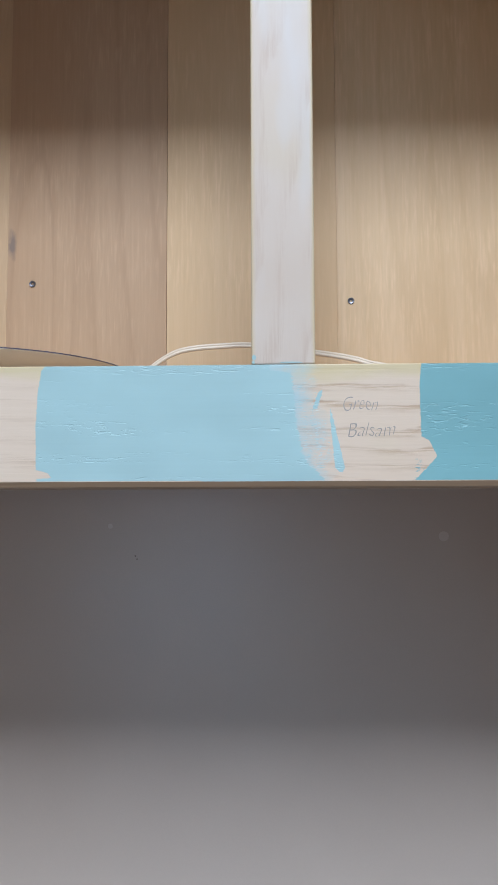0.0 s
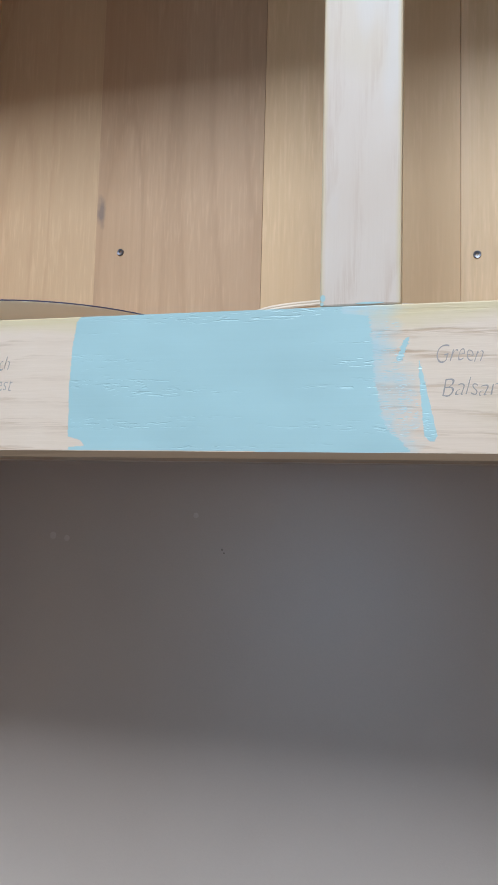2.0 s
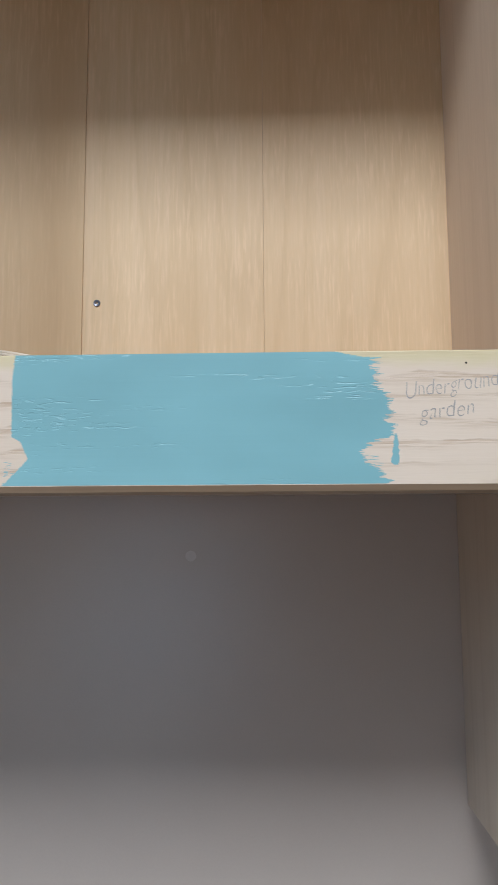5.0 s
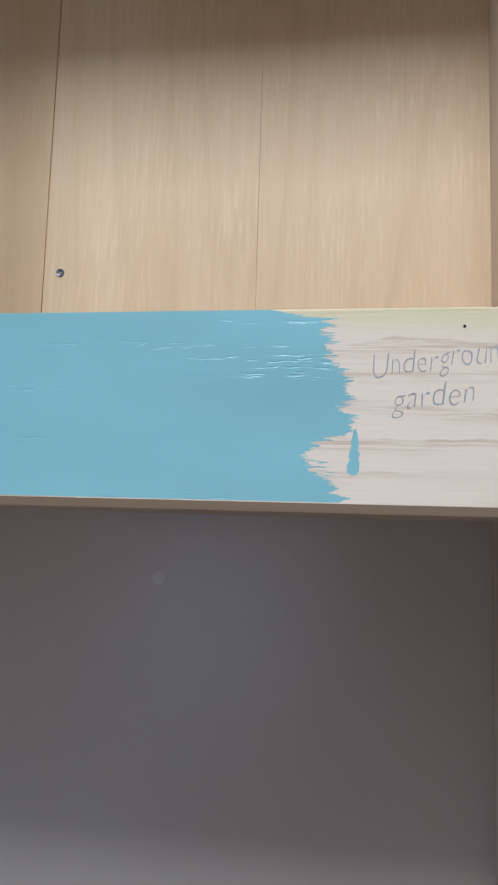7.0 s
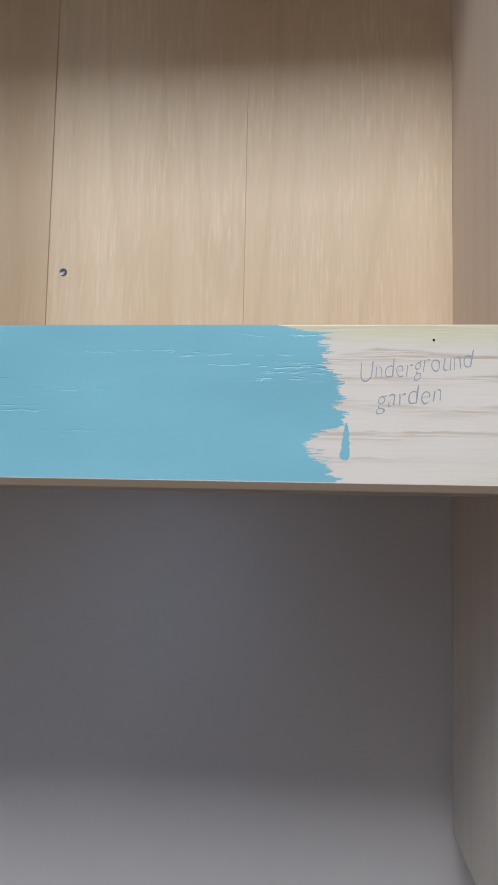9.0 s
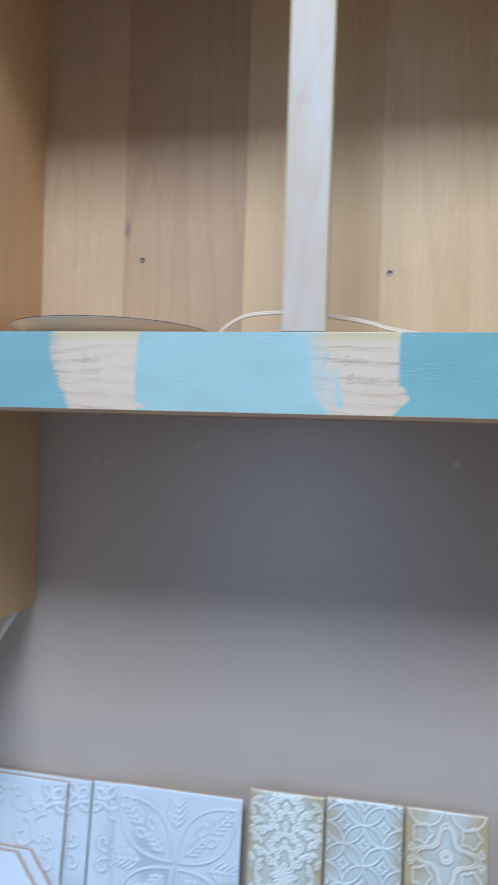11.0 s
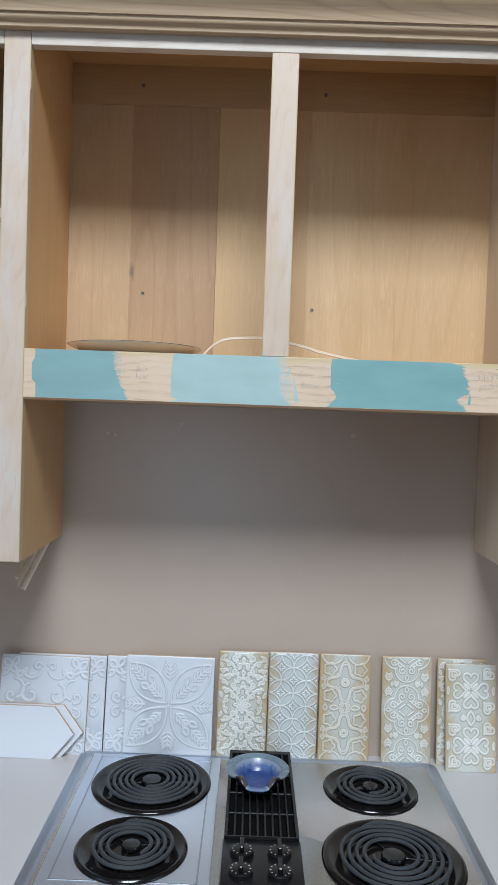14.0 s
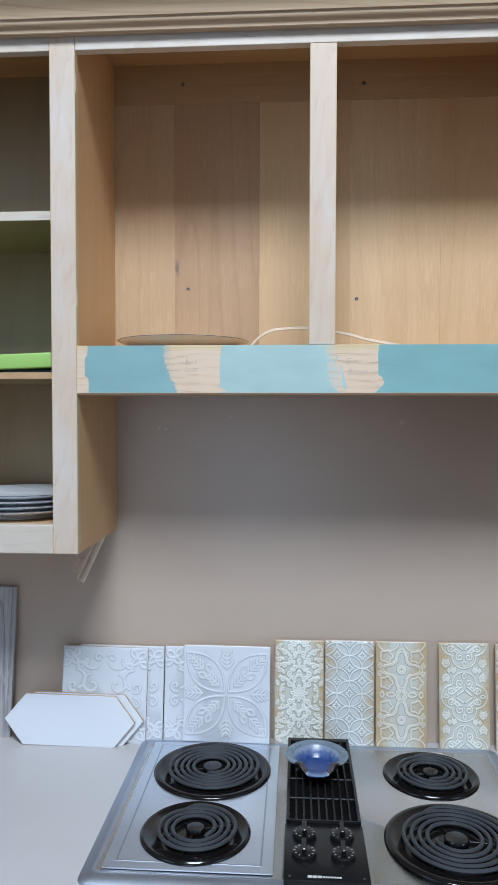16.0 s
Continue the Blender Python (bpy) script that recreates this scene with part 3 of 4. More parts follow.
def screw(at, parent):
    bm = lathe([(0, -0.0004), (0.0012, -0.0006), (0.0016, 0.0004), (0.0036, 0.0008), (0.0040, 0.0), (0.0040, -0.002)], 16)
    bmesh.ops.rotate(bm, verts=bm.verts[:], matrix=Matrix.Rotation(radians(90), 3, "X"))
    put("screw", shift(bm, at), SCREW, parent, smooth=True)


for sxz in ((-0.283, BACK - 0.0008, 1.935), (0.100, BACK - 0.0005, 1.910), (-0.294, BACK - 0.0035, 2.395), (0.113, BACK - 0.0035, 2.387)):
    screw(sxz, mid_cab)


# trial paint: strips row by row, with brushed ragged ends
def lerp_profile(profile, u):
    for (a, x), (b, y) in zip(profile, profile[1:]):
        if a <= u <= b:
            return x + (y - x) * (u - a) / (b - a)
    return profile[-1][1]


COAT = 0.00006


def swatch(name, mat, left, right, rag_l, rag_r, seed, label, z0=RAIL0 + 0.0003, z1=RAIL1 - 0.0002, rows=230):
    """left and right: (height from 0 to 1, x); rag: how far the bristle marks reach. Each bristle row ends on its own."""
    bm = bmesh.new()
    rnd = random.Random(int(seed))
    for i in range(rows):
        u = (i + 0.5) / rows
        za, zb = z0 + (z1 - z0) * i / rows, z0 + (z1 - z0) * (i + 1) / rows
        n1 = noise.noise((seed, u * 9, 0.5)), noise.noise((seed + 5, u * 10, 0.5))
        n2 = noise.noise((seed, u * 60, 3.5)), noise.noise((seed + 5, u * 60, 3.5))
        n3 = rnd.gauss(0, 0.5), rnd.gauss(0, 0.5)
        xl = lerp_profile(left, u) + rag_l * (0.5 * n1[0] + 0.8 * n2[0] + 0.35 * n3[0])
        xr = lerp_profile(right, u) + rag_r * (0.5 * n1[1] + 0.9 * n2[1] + 0.6 * n3[1])
        xm = (lerp_profile(left, 0.5) + lerp_profile(right, 0.5)) / 2
        if i == 0:
            core = bm.verts.new((xm, FRONT - COAT, za))
        nxt = bm.verts.new((xm, FRONT - COAT, zb))
        a, b, c, d = (bm.verts.new((x, FRONT - COAT, z)) for x, z in ((xl, za), (xr, za), (xr, zb), (xl, zb)))
        bm.faces.new((a, core, nxt, d))
        bm.faces.new((core, b, c, nxt))
        core = nxt
    return put(name, bm, mat, rail, label)


def wisps(mat, xa, xb, za, zb, count, length, seed, lean=0.0):
    """Dry-brush hairs scattered between two edges."""
    bm = bmesh.new()
    rnd = random.Random(seed)
    for i in range(count):
        u = rnd.random()
        z = za + (zb - za) * u
        x = xa + (xb - xa) * rnd.random() ** 1.6 + lean * (1 - u)
        w, h = length * rnd.uniform(0.25, 1.0), rnd.uniform(0.00015, 0.0006)
        q = [bm.verts.new((x + dx, FRONT - COAT * (0.25 + 0.6 * i / count), z + dz)) for dx, dz in ((-w / 2, 0), (0, -h / 2), (w / 2, rnd.uniform(-h, h) / 3), (0, h / 2))]
        bm.faces.new(q)
    put("dry_brush", bm, mat, rail, "thin dry-brushed streaks")


def daub(mat, xa, xb, za, zb, seed, taper=0.0, rag=0.0006, lean=0.0):
    """A single short brush mark between two heights."""
    bm = bmesh.new()
    rnd = random.Random(int(seed))
    n = max(4, int((zb - za) / 0.0004))
    for i in range(n):
        u = (i + 0.5) / n
        w = (xb - xa) * (1 - taper * u) * min(1.0, 0.35 + u * 9, 0.2 + (1 - u) * 9)
        c = xa + (xb - xa) / 2 - lean * u
        e = rag * (noise.noise((seed, u * 14, 1.5)) + rnd.gauss(0, 0.25)), rag * (noise.noise((seed + 3, u * 14, 1.5)) + rnd.gauss(0, 0.25))
        z, zz = za + (zb - za) * i / n, za + (zb - za) * (i + 1) / n
        bm.faces.new([bm.verts.new((x, FRONT - COAT * 0.9, h)) for x, h in ((c - w / 2 + e[0], z), (c + w / 2 + e[1], z), (c + w / 2 + e[1], zz), (c - w / 2 + e[0], zz))])
    put("brush_mark", bm, mat, rail)


swatch("paint_swatch", PAINT_FIRST, [(0, -0.430), (0.3, -0.430), (0.36, -0.437), (0.72, -0.437), (0.8, -0.432), (1, -0.431)],
       [(0, -0.258), (0.12, -0.262), (0.4, -0.276), (0.6, -0.282), (0.8, -0.285), (1, -0.284)], 0.0012, 0.004, 2.0, "dusty blue trial paint, fully brushed")
swatch("paint_swatch", PAINT_LIGHT, [(0, -0.177), (0.02, -0.177), (0.03, -0.166), (0.07, -0.168), (0.1, -0.178), (0.5, -0.1785), (0.75, -0.1775), (0.96, -0.175), (1, -0.172)],
       [(0, 0.044), (0.06, 0.040), (0.14, 0.030), (0.3, 0.026), (0.5, 0.0225), (0.8, 0.0205), (0.93, 0.019), (0.95, 0.004), (1, 0.002)], 0.0006, 0.0016, 11.0, "pale aqua trial paint with a dry-brushed end")
swatch("paint_swatch", PAINT_DARK, [(0, 0.112), (0.1, 0.121), (0.2, 0.129), (0.28, 0.126), (0.34, 0.123), (0.37, 0.1175), (0.8, 0.117), (1, 0.1185)],
       [(0, 0.372), (0.1, 0.364), (0.16, 0.357), (0.27, 0.355), (0.32, 0.363), (0.36, 0.373), (0.44, 0.375), (0.47, 0.368), (0.52, 0.374), (0.7, 0.371), (0.74, 0.362), (0.93, 0.362), (0.95, 0.366), (0.97, 0.345), (1, 0.338)], 0.0005, 0.0045, 23.0, "teal trial paint with a ragged brushed end")
daub(PAINT_LIGHT, 0.0520, 0.0600, 1.6955, 1.744, 1.0, 0.85, 0.0005, 0.0075)
daub(PAINT_LIGHT, 0.0345, 0.0385, 1.7435, 1.7580, 4.0, 0.3, 0.0011, -0.0055)
daub(PAINT_DARK, 0.3715, 0.3775, 1.7015, 1.7225, 8.0, 0.7, 0.0006, -0.0012)
wisps(PAINT_DRY, 0.021, 0.036, 1.690, 1.768, 130, 0.006, 5, 0.012)
wisps(PAINT_DRY, 0.036, 0.046, 1.702, 1.736, 110, 0.004, 12, 0.004)
wisps(PAINT_LIGHT, 0.022, 0.034, 1.690, 1.764, 70, 0.007, 13, 0.012)
wisps(PAINT_DARK, 0.350, 0.366, 1.722, 1.772, 200, 0.009, 7)
wisps(PAINT_DARK, 0.348, 0.366, 1.690, 1.708, 60, 0.008, 8)
wisps(PAINT_FIRST, -0.283, -0.270, 1.690, 1.772, 120, 0.008, 9, 0.014)
wisps(PAINT_DARK, 0.113, 0.120, 1.688, 1.706, 25, 0.006, 10)
smear = bmesh.new()
for cx, cz, rx, rz in ((0.0190, RAIL1 + 0.0016, 0.0085, 0.0006), (-0.0095, RAIL1 + 0.0055, 0.0016, 0.0022), (-0.0100, RAIL1 + 0.0018, 0.0011, 0.0012)):
    smear.faces.new([smear.verts.new((cx + rx * math.cos(k * 0.3142) * (1 + 0.25 * noise.noise((k, cx * 90, 2))), FRONT + 0.00048, cz + rz * math.sin(k * 0.3142) * (1 + 0.3 * noise.noise((k, cz, 7))))) for k in range(20)])
put("paint_smear", smear, PAINT_LIGHT, centre_stile, "faint aqua smears at the foot of the stile")


def pencil_note(words, x, z, width, slant, tilt=0.0):
    cu = bpy.data.curves.new("note", "FONT")
    cu.body, cu.size, cu.shear, cu.offset, cu.resolution_u = words, 0.0155, slant, -0.00030, 6
    tmp = new("pencil_note", cu)
    dg = bpy.context.evaluated_depsgraph_get()
    me = bpy.data.meshes.new_from_object(tmp.evaluated_get(dg))
    bpy.data.objects.remove(tmp)
    wide = max(v.co.x for v in me.vertices)
    bm = bmesh.new()
    bm.from_mesh(me)
    bpy.data.meshes.remove(me)
    bmesh.ops.scale(bm, verts=bm.verts[:], vec=(width / wide, 1, 1))
    for v in bm.verts:
        q = v.co.copy()
        v.co.x += 0.0011 * noise.noise((q.x * 170, q.y * 120, x * 40))
        v.co.y += 0.0016 * noise.noise((q.x * 150, q.y * 60, x * 40 + 9)) + 0.0009 * noise.noise((q.x * 60, 3.3, z * 40))
    bmesh.ops.transform(bm, verts=bm.verts[:], matrix=Matrix.Translation((x, FRONT - 0.00012, z)) @ Matrix.Rotation(radians(-tilt), 4, "Y") @ Matrix.Rotation(radians(90), 4, "X"))
    put("pencil_note", bm, PENCIL, rail, "faint pencil handwriting")


pencil_note("Birch", -0.2445, 1.7415, 0.021, 0.3, 4)
pencil_note("Forest", -0.2450, 1.7275, 0.024, 0.3, 4)
pencil_note("Green", 0.0572, 1.7425, 0.0275, 0.3)
pencil_note("Balsam", 0.0605, 1.7225, 0.0375, 0.3)
pencil_note("Underground", 0.3820, 1.7455, 0.0650, 0.3, 8)
pencil_note("garden", 0.3915, 1.7305, 0.0370, 0.3, 8)
# A flat black disc paints the shade of a nail hole.
hole = bmesh.new()
bmesh.ops.create_circle(hole, cap_ends=True, segments=12, radius=0.0007, matrix=Matrix.Translation((0.4235, FRONT - 0.0003, 1.7695)) @ Matrix.Rotation(radians(90), 4, "X"))
put("nail_hole", hole, VOID, rail)


def tall_cabinet(name, x0, x1, label, inner, side, side_far):
    """A full-height open wall cabinet between x0 and x1."""
    c = thing(name, ((x0 + x1) / 2, BACK, BOT), label, "cabinet")
    w = 0.0495
    for a in (x0, x1 - w):
        put("stile", box(a, a + w, FRONT, FRONT + 0.02, BOT, TOPRAIL1, 0.0022, 3), FRAME_V, c)
    put("bottom_rail", box(x0 + w, x1 - w, FRONT + 0.0005, FRONT + 0.02, BOT + 0.0005, 1.434, 0.0015), FRAME_H, c)
    put("top_rail", box(x0 + w, x1 - w, FRONT + 0.0005, FRONT + 0.02, TOPRAIL0, TOPRAIL1, 0.0015), FRAME_H, c)
    put("side_panel", box(x0 + 0.0005, x0 + 0.0175, FRONT + 0.0202, WALL_Y - 0.001, BOT + 0.0005, INTOP + 0.018, 0.0006), side, c)
    put("side_panel", box(x1 - 0.0175, x1 - 0.0005, FRONT + 0.0202, WALL_Y - 0.001, BOT + 0.0005, INTOP + 0.018, 0.0006), side_far, c)
    xa, xb = x0 + 0.018, x1 - 0.018
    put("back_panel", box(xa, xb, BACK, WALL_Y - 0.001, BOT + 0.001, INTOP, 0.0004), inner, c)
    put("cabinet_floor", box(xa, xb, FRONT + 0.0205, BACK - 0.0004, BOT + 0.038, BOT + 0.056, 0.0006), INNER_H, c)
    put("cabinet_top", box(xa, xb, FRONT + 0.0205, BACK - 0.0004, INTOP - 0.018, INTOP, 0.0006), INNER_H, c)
    for z, th in ((1.7168, 0.0128), (2.0225, 0.0175)):
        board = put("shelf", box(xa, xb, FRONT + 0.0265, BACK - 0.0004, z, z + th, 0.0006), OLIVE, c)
        put("edge_band", box(xa, xb, FRONT + 0.024, FRONT + 0.0264, z, z + th, 0.0008), FRAME_H if th > 0.015 else INNER_H, board, "pale wooden front edge")
    return c


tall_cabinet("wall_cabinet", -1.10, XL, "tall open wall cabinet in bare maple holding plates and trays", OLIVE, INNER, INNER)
tall_cabinet("wall_cabinet", XR, 1.10, "tall open wall cabinet in bare maple, doors removed", OLIVE, SIDE_LIT, INNER)

# glue residue where the hinges sat
for zc, h in ((1.869, 0.03), (2.271, 0.035)):
    g = box(XL - 0.0012, XL + 0.0007, FRONT + 0.002, FRONT + 0.008, zc - h / 2, zc + h / 2, 0.0006)
    tagged(put("hinge_patch", g, plain("hinge_filler", (0.66, 0.58, 0.48), 0.6, speck=0.25, bumps=0.3), None), "pale filler smear where a hinge was removed", "filler")

CROWN = [(0.566, 2.355), (0.5535, 2.355), (0.5522, 2.3562), (0.5522, 2.3605), (0.551, 2.3625), (0.549, 2.3640), (0.5465, 2.3655), (0.5443, 2.3675), (0.5430, 2.3700), (0.5428, 2.3710), (0.5428, 2.3748), (0.5420, 2.3758), (0.5385, 2.3760),
         (0.5378, 2.379), (0.536, 2.3845), (0.533, 2.390), (0.5285, 2.396), (0.523, 2.402), (0.518, 2.4085), (0.5145, 2.416), (0.5135, 2.424), (0.5115, 2.4265), (0.5115, 2.434), (0.508, 2.438), (0.508, 2.462), (0.566, 2.462)]
crown = moulding(CROWN, -1.12, 1.12)
tagged(part("crown_trim", crown, CROWN_WOOD, smooth=True), "stepped oak crown moulding along the cabinet tops", "moulding", kind="structure")

# whitewashed moulding offcut held under the cabinet
off = thing("moulding_offcut", (-0.474, 0.868, 1.377), "short whitewashed profiled wood strip fixed under the cabinet", "moulding")
run = Vector((-0.033, -0.086, -0.103))
strip = moulding([(0.0, 0.0), (0.004, 0.0), (0.006, 0.005), (0.002, 0.007), (0.002, 0.013), (0.007, 0.016), (0.007, 0.022), (0.003, 0.026), (0.003, 0.034), (-0.006, 0.034), (-0.006, 0.0)], 0.0, run.length)
ex = run.normalized()
ez = Vector((-1, 0, 0))
ez = (ez - ez.dot(ex) * ex).normalized()
ey = ez.cross(ex)
m3 = Matrix((ex, -ey if ey.y > 0 else ey, ez)).transposed()
bmesh.ops.transform(strip, matrix=m3.to_4x4(), verts=strip.verts[:])
for v in strip.verts:
    if v.co.length > 0.12 and v.co.x < -0.05:
        v.co -= ex * 0.022
bmesh.ops.recalc_face_normals(strip, faces=strip.faces[:])
part("strip", strip, OFFCUT, off)


# ---- things in the cabinets ----
def plate(at, r, mat, label, foot=0.62, h=0.024, group=""):
    t = thing("dinner_plate", at, label, "plate", group)
    prof = [(0, 0.004), (r * foot * 0.9, 0.004), (r * foot * 0.92, 0.0), (r * foot, 0.0), (r * foot * 1.03, 0.005), (r * 0.8, 0.012), (r * 0.985, h - 0.003), (r, h - 0.0012), (r * 0.995, h),
            (r * 0.97, h - 0.001), (r * 0.78, 0.0155), (r * 0.66, 0.009), (0, 0.008)]
    part("dish", lathe(prof, 72), mat, t, smooth=True)
    part("rim_line", lathe([(r * 0.998, h - 0.0011), (r + 0.0003, h - 0.0006), (r * 0.997, h + 0.0002), (r * 0.993, h + 0.0001)], 72), RIM, t, "fine navy rim line", True)
    return t


plate((-0.273, 0.732, 1.7755), 0.137, CHINA, "cream china dinner plate with navy rim lying in the cabinet", h=0.0266)
for k in range(4):
    plate((-0.615, 0.715, BOT + 0.0565 + 0.0105 * k), 0.134 - 0.001 * k, WHITEWARE, "white china plate in a stack of four", h=0.021, group="stacked plates")

cord = thing("power_cord", (0.0, 0.735, 1.7755), "cream twin-lead power cord looping across the cabinet floor", "cord")
path = [(-0.140, 0.007), (-0.131, 0.016), (-0.112, 0.035), (-0.085, 0.049), (-0.039, 0.0535), (-0.009, 0.053), (0.046, 0.0438), (0.082, 0.0345), (0.104, 0.0265), (0.145, 0.0172), (0.19, 0.0095), (0.25, 0.004), (0.32, 0.004)]
pts = []
for i in range(len(path) - 1):
    p0, p1, p2, p3 = (Vector(path[max(0, min(len(path) - 1, i + k))]) for k in (-1, 0, 1, 2))
    for s in range(6):
        u = s / 6
        pts.append(0.5 * (2 * p1 + (p2 - p0) * u + (2 * p0 - 5 * p1 + 4 * p2 - p3) * u * u + (3 * p1 - p0 - 3 * p2 + p3) * u ** 3))
for dz in (-0.0014, 0.0014):
    part("lead", tube([(p.x, -0.045 * smoothstep(0.0, 0.15, p.x) + dz * 0.6, p.y + dz) for p in pts], 0.0017, 8), CORD, cord, smooth=True)

tray = thing("plastic_tray", (-0.64, 0.70, 1.7347), "lime green shallow plastic tray on the cabinet shelf", "tray")
tr = box(-0.135, 0.13, -0.105, 0.10, 0.0, 0.0295, 0.003, 3)
bmesh.ops.rotate(tr, verts=tr.verts[:], matrix=Matrix.Rotation(radians(-2.1), 3, "Y"))
part("tray", tr, LIME, tray, smooth=True)
# Thin navy sheet that gives the dark strip below the tray.
card = thing("card_folder", (-0.64, 0.705, 1.7298), "thin dark navy sheet under a lime tray", "folder")
part("cover", box(0.03, 0.155, -0.1, 0.1, 0.0, 0.0052, 0.0012), NAVY, card)
teal = thing("card_box", (-0.70, 0.79, 1.7298), "teal cardboard box lying on the shelf", "box")
part("carton", box(-0.12, 0.11, 0.022, 0.075, 0.0, 0.054, 0.0015), TEALBOX, teal)

# ---- worktop and base ----
COOK = (-0.386, 0.414, 0.319, 0.842)      # outer edges of the cooktop
counter = bmesh.new()
for a in ((XW, COOK[0] + 0.02, 0.23, WALL_Y - 0.001), (COOK[1] - 0.02, XE, 0.23, WALL_Y - 0.001), (COOK[0] + 0.02, COOK[1] - 0.02, 0.23, COOK[2] + 0.02), (COOK[0] + 0.02, COOK[1] - 0.02, COOK[3] - 0.02, WALL_Y - 0.001)):
    box(a[0], a[1], a[2], a[3], TOP - 0.038, TOP, 0, bm=counter)
worktop = thing("countertop", (0.0, 0.55, TOP - 0.038), "pale grey laminate kitchen countertop", "countertop")
put("slab", counter, COUNTER, worktop)
put("edge_band", box(XW, XE, 0.2245, 0.2298, TOP - 0.038, TOP - 0.0003, 0.0008), COUNTER, worktop)
lower = thing("base_cabinet", (0.0, 0.55, 0.0), "plain maple base cabinet under the countertop", "cabinet")
put("carcass", box(XW + 0.001, XE - 0.001, 0.27, WALL_Y - 0.002, 0.0005, 0.70, 0.001), INNER, lower)
put("upstand", box(XW + 0.001, XE - 0.001, 0.265, 0.285, 0.7005, TOP - 0.0385, 0.001), FRAME_H, lower)

# ---- cooktop ----
ZT = TOP + 0.007
CX = 0.018
hob = thing("electric_cooktop", (CX, 0.58, TOP), "stainless steel electric coil cooktop with central downdraft vent", "cooktop")


def plate_ring(x0, x1, y0, y1, r, z):
    """A flat plate at height z with round-cornered outline and a sloped rim down to the worktop."""
    bm = bmesh.new()

    def loop(inset, z, rad):
        out = []
        xa, xb, ya, yb = x0 + inset, x1 - inset, y0 + inset, y1 - inset
        for cx, cy, a0 in ((xb - rad, yb - rad, 0), (xa + rad, yb - rad, 90), (xa + rad, ya + rad, 180), (xb - rad, ya + rad, 270)):
            for k in range(7):
                a = radians(a0 + 15 * k)
                out.append(bm.verts.new((cx + rad * math.cos(a), cy + rad * math.sin(a), z)))
        return out
    rows = [loop(i, h, rad) for i, h, rad in ((0.0, TOP + 0.0003, r), (0.0005, TOP + 0.003, r), (0.003, TOP + 0.005, r), (0.018, z + 0.003, r * 0.8), (0.022, z + 0.0025, r * 0.7), (0.026, z, r * 0.6))]
    for a, b in zip(rows, rows[1:]):
        for k in range(len(a)):
            j = (k + 1) % len(a)
            bm.faces.new((a[k], a[j], b[j], b[k]))
    bm.faces.new(rows[-1])
    return bm


top_plate = put("hob_plate", plate_ring(*COOK, 0.018, ZT), STEEL_WORN, hob, "brushed steel top with a raised rim", True)
top_plate.data.materials.append(STEEL_DULL)
for f in top_plate.data.polygons:
    f.material_index = 1 if len(f.vertices) == 4 else 0
cart = box(-0.352, -0.069, 0.354, 0.818, ZT + 0.0004, ZT + 0.0032, 0.0014, 2)
put("cartridge_panel", cart, STEEL, hob, "removable steel burner panel", True)
bead = bmesh.new()
for a in ((-0.333, -0.330, 0.373, 0.802), (-0.091, -0.088, 0.373, 0.802), (-0.333, -0.088, 0.373, 0.376), (-0.333, -0.088, 0.799, 0.802)):
    box(a[0], a[1], a[2], a[3], ZT + 0.0030, ZT + 0.0038, 0.0002, 1, bm=bead)
put("panel_bead", bead, STEEL_DULL, hob)


def burner(x, y, r, turns, lift, a0, near, far):
    pan = part("drip_pan", lathe([(0, 0.0006), (r * 0.2, 0.0006), (r * 0.7, 0.0008), (r * 0.84, 0.0016), (r * 0.90, 0.0055), (r * 0.95, 0.0065), (r * 0.985, 0.004), (r, 0.0015), (r, 0.0)], 64), ENAMEL, hob, "glossy black drip pan", True)
    pan.location = (x - CX, y - 0.58, ZT + lift - TOP)
    zc = 0.0096
    inner, outer = r * near, r * far
    n = int(turns * 40)
    sp = []
    for k in range(n + 1):
        u = k / n
        rr = inner + (outer - inner) * u
        a = a0 + u * turns * 2 * math.pi
        sp.append((rr * math.cos(a), rr * math.sin(a), zc))
    a = a0 + turns * 2 * math.pi
    for k in range(1, 8):
        sp.append(((outer + 0.0004 * k) * math.cos(a + 0.05 * k), (outer + 0.0004 * k) * math.sin(a + 0.05 * k), zc - 0.00019 * k * k))
    sp = [((inner - 0.0022 * k) * math.cos(a0 - 0.16 * k), (inner - 0.0022 * k) * math.sin(a0 - 0.16 * k), zc - 0.0006 * k * k) for k in (3, 2, 1)] + sp
    part("heating_coil", tube(sp, 0.0039, 8, flat=0.9), COIL, pan, "dark grey spiral heating element", True)
    part("medallion", shift(lathe([(0, 0.0112), (r * 0.10, 0.0115), (r * 0.155, 0.0104), (r * 0.172, 0.0075), (r * 0.172, 0.004)], 28), (0, 0, 0)), DISC, pan, smooth=True)
    for k in range(3):
        b = box(0.01, outer - 0.002, -0.0012, 0.0012, 0.0005, 0.0056, 0.0004, 1)
        bmesh.ops.rotate(b, verts=b.verts[:], matrix=Matrix.Rotation(a0 + 0.6 + k * 2.0944, 3, "Z"))
        part("support_bar", b, BLACK, pan)


burner(-0.2065, 0.693, 0.1225, 5.45, 0.0034, 4.9, 0.25, 0.80)
burner(-0.2105, 0.463, 0.0990, 3.3, 0.0034, 6.0, 0.34, 0.75)
burner(0.2465, 0.706, 0.0975, 3.45, 0.0004, 5.0, 0.32, 0.78)
burner(0.2485, 0.466, 0.1250, 4.7, 0.0004, 3.5, 0.30, 0.81)

# downdraft grille and control panel
GX0, GX1 = CX - 0.0675, CX + 0.0675
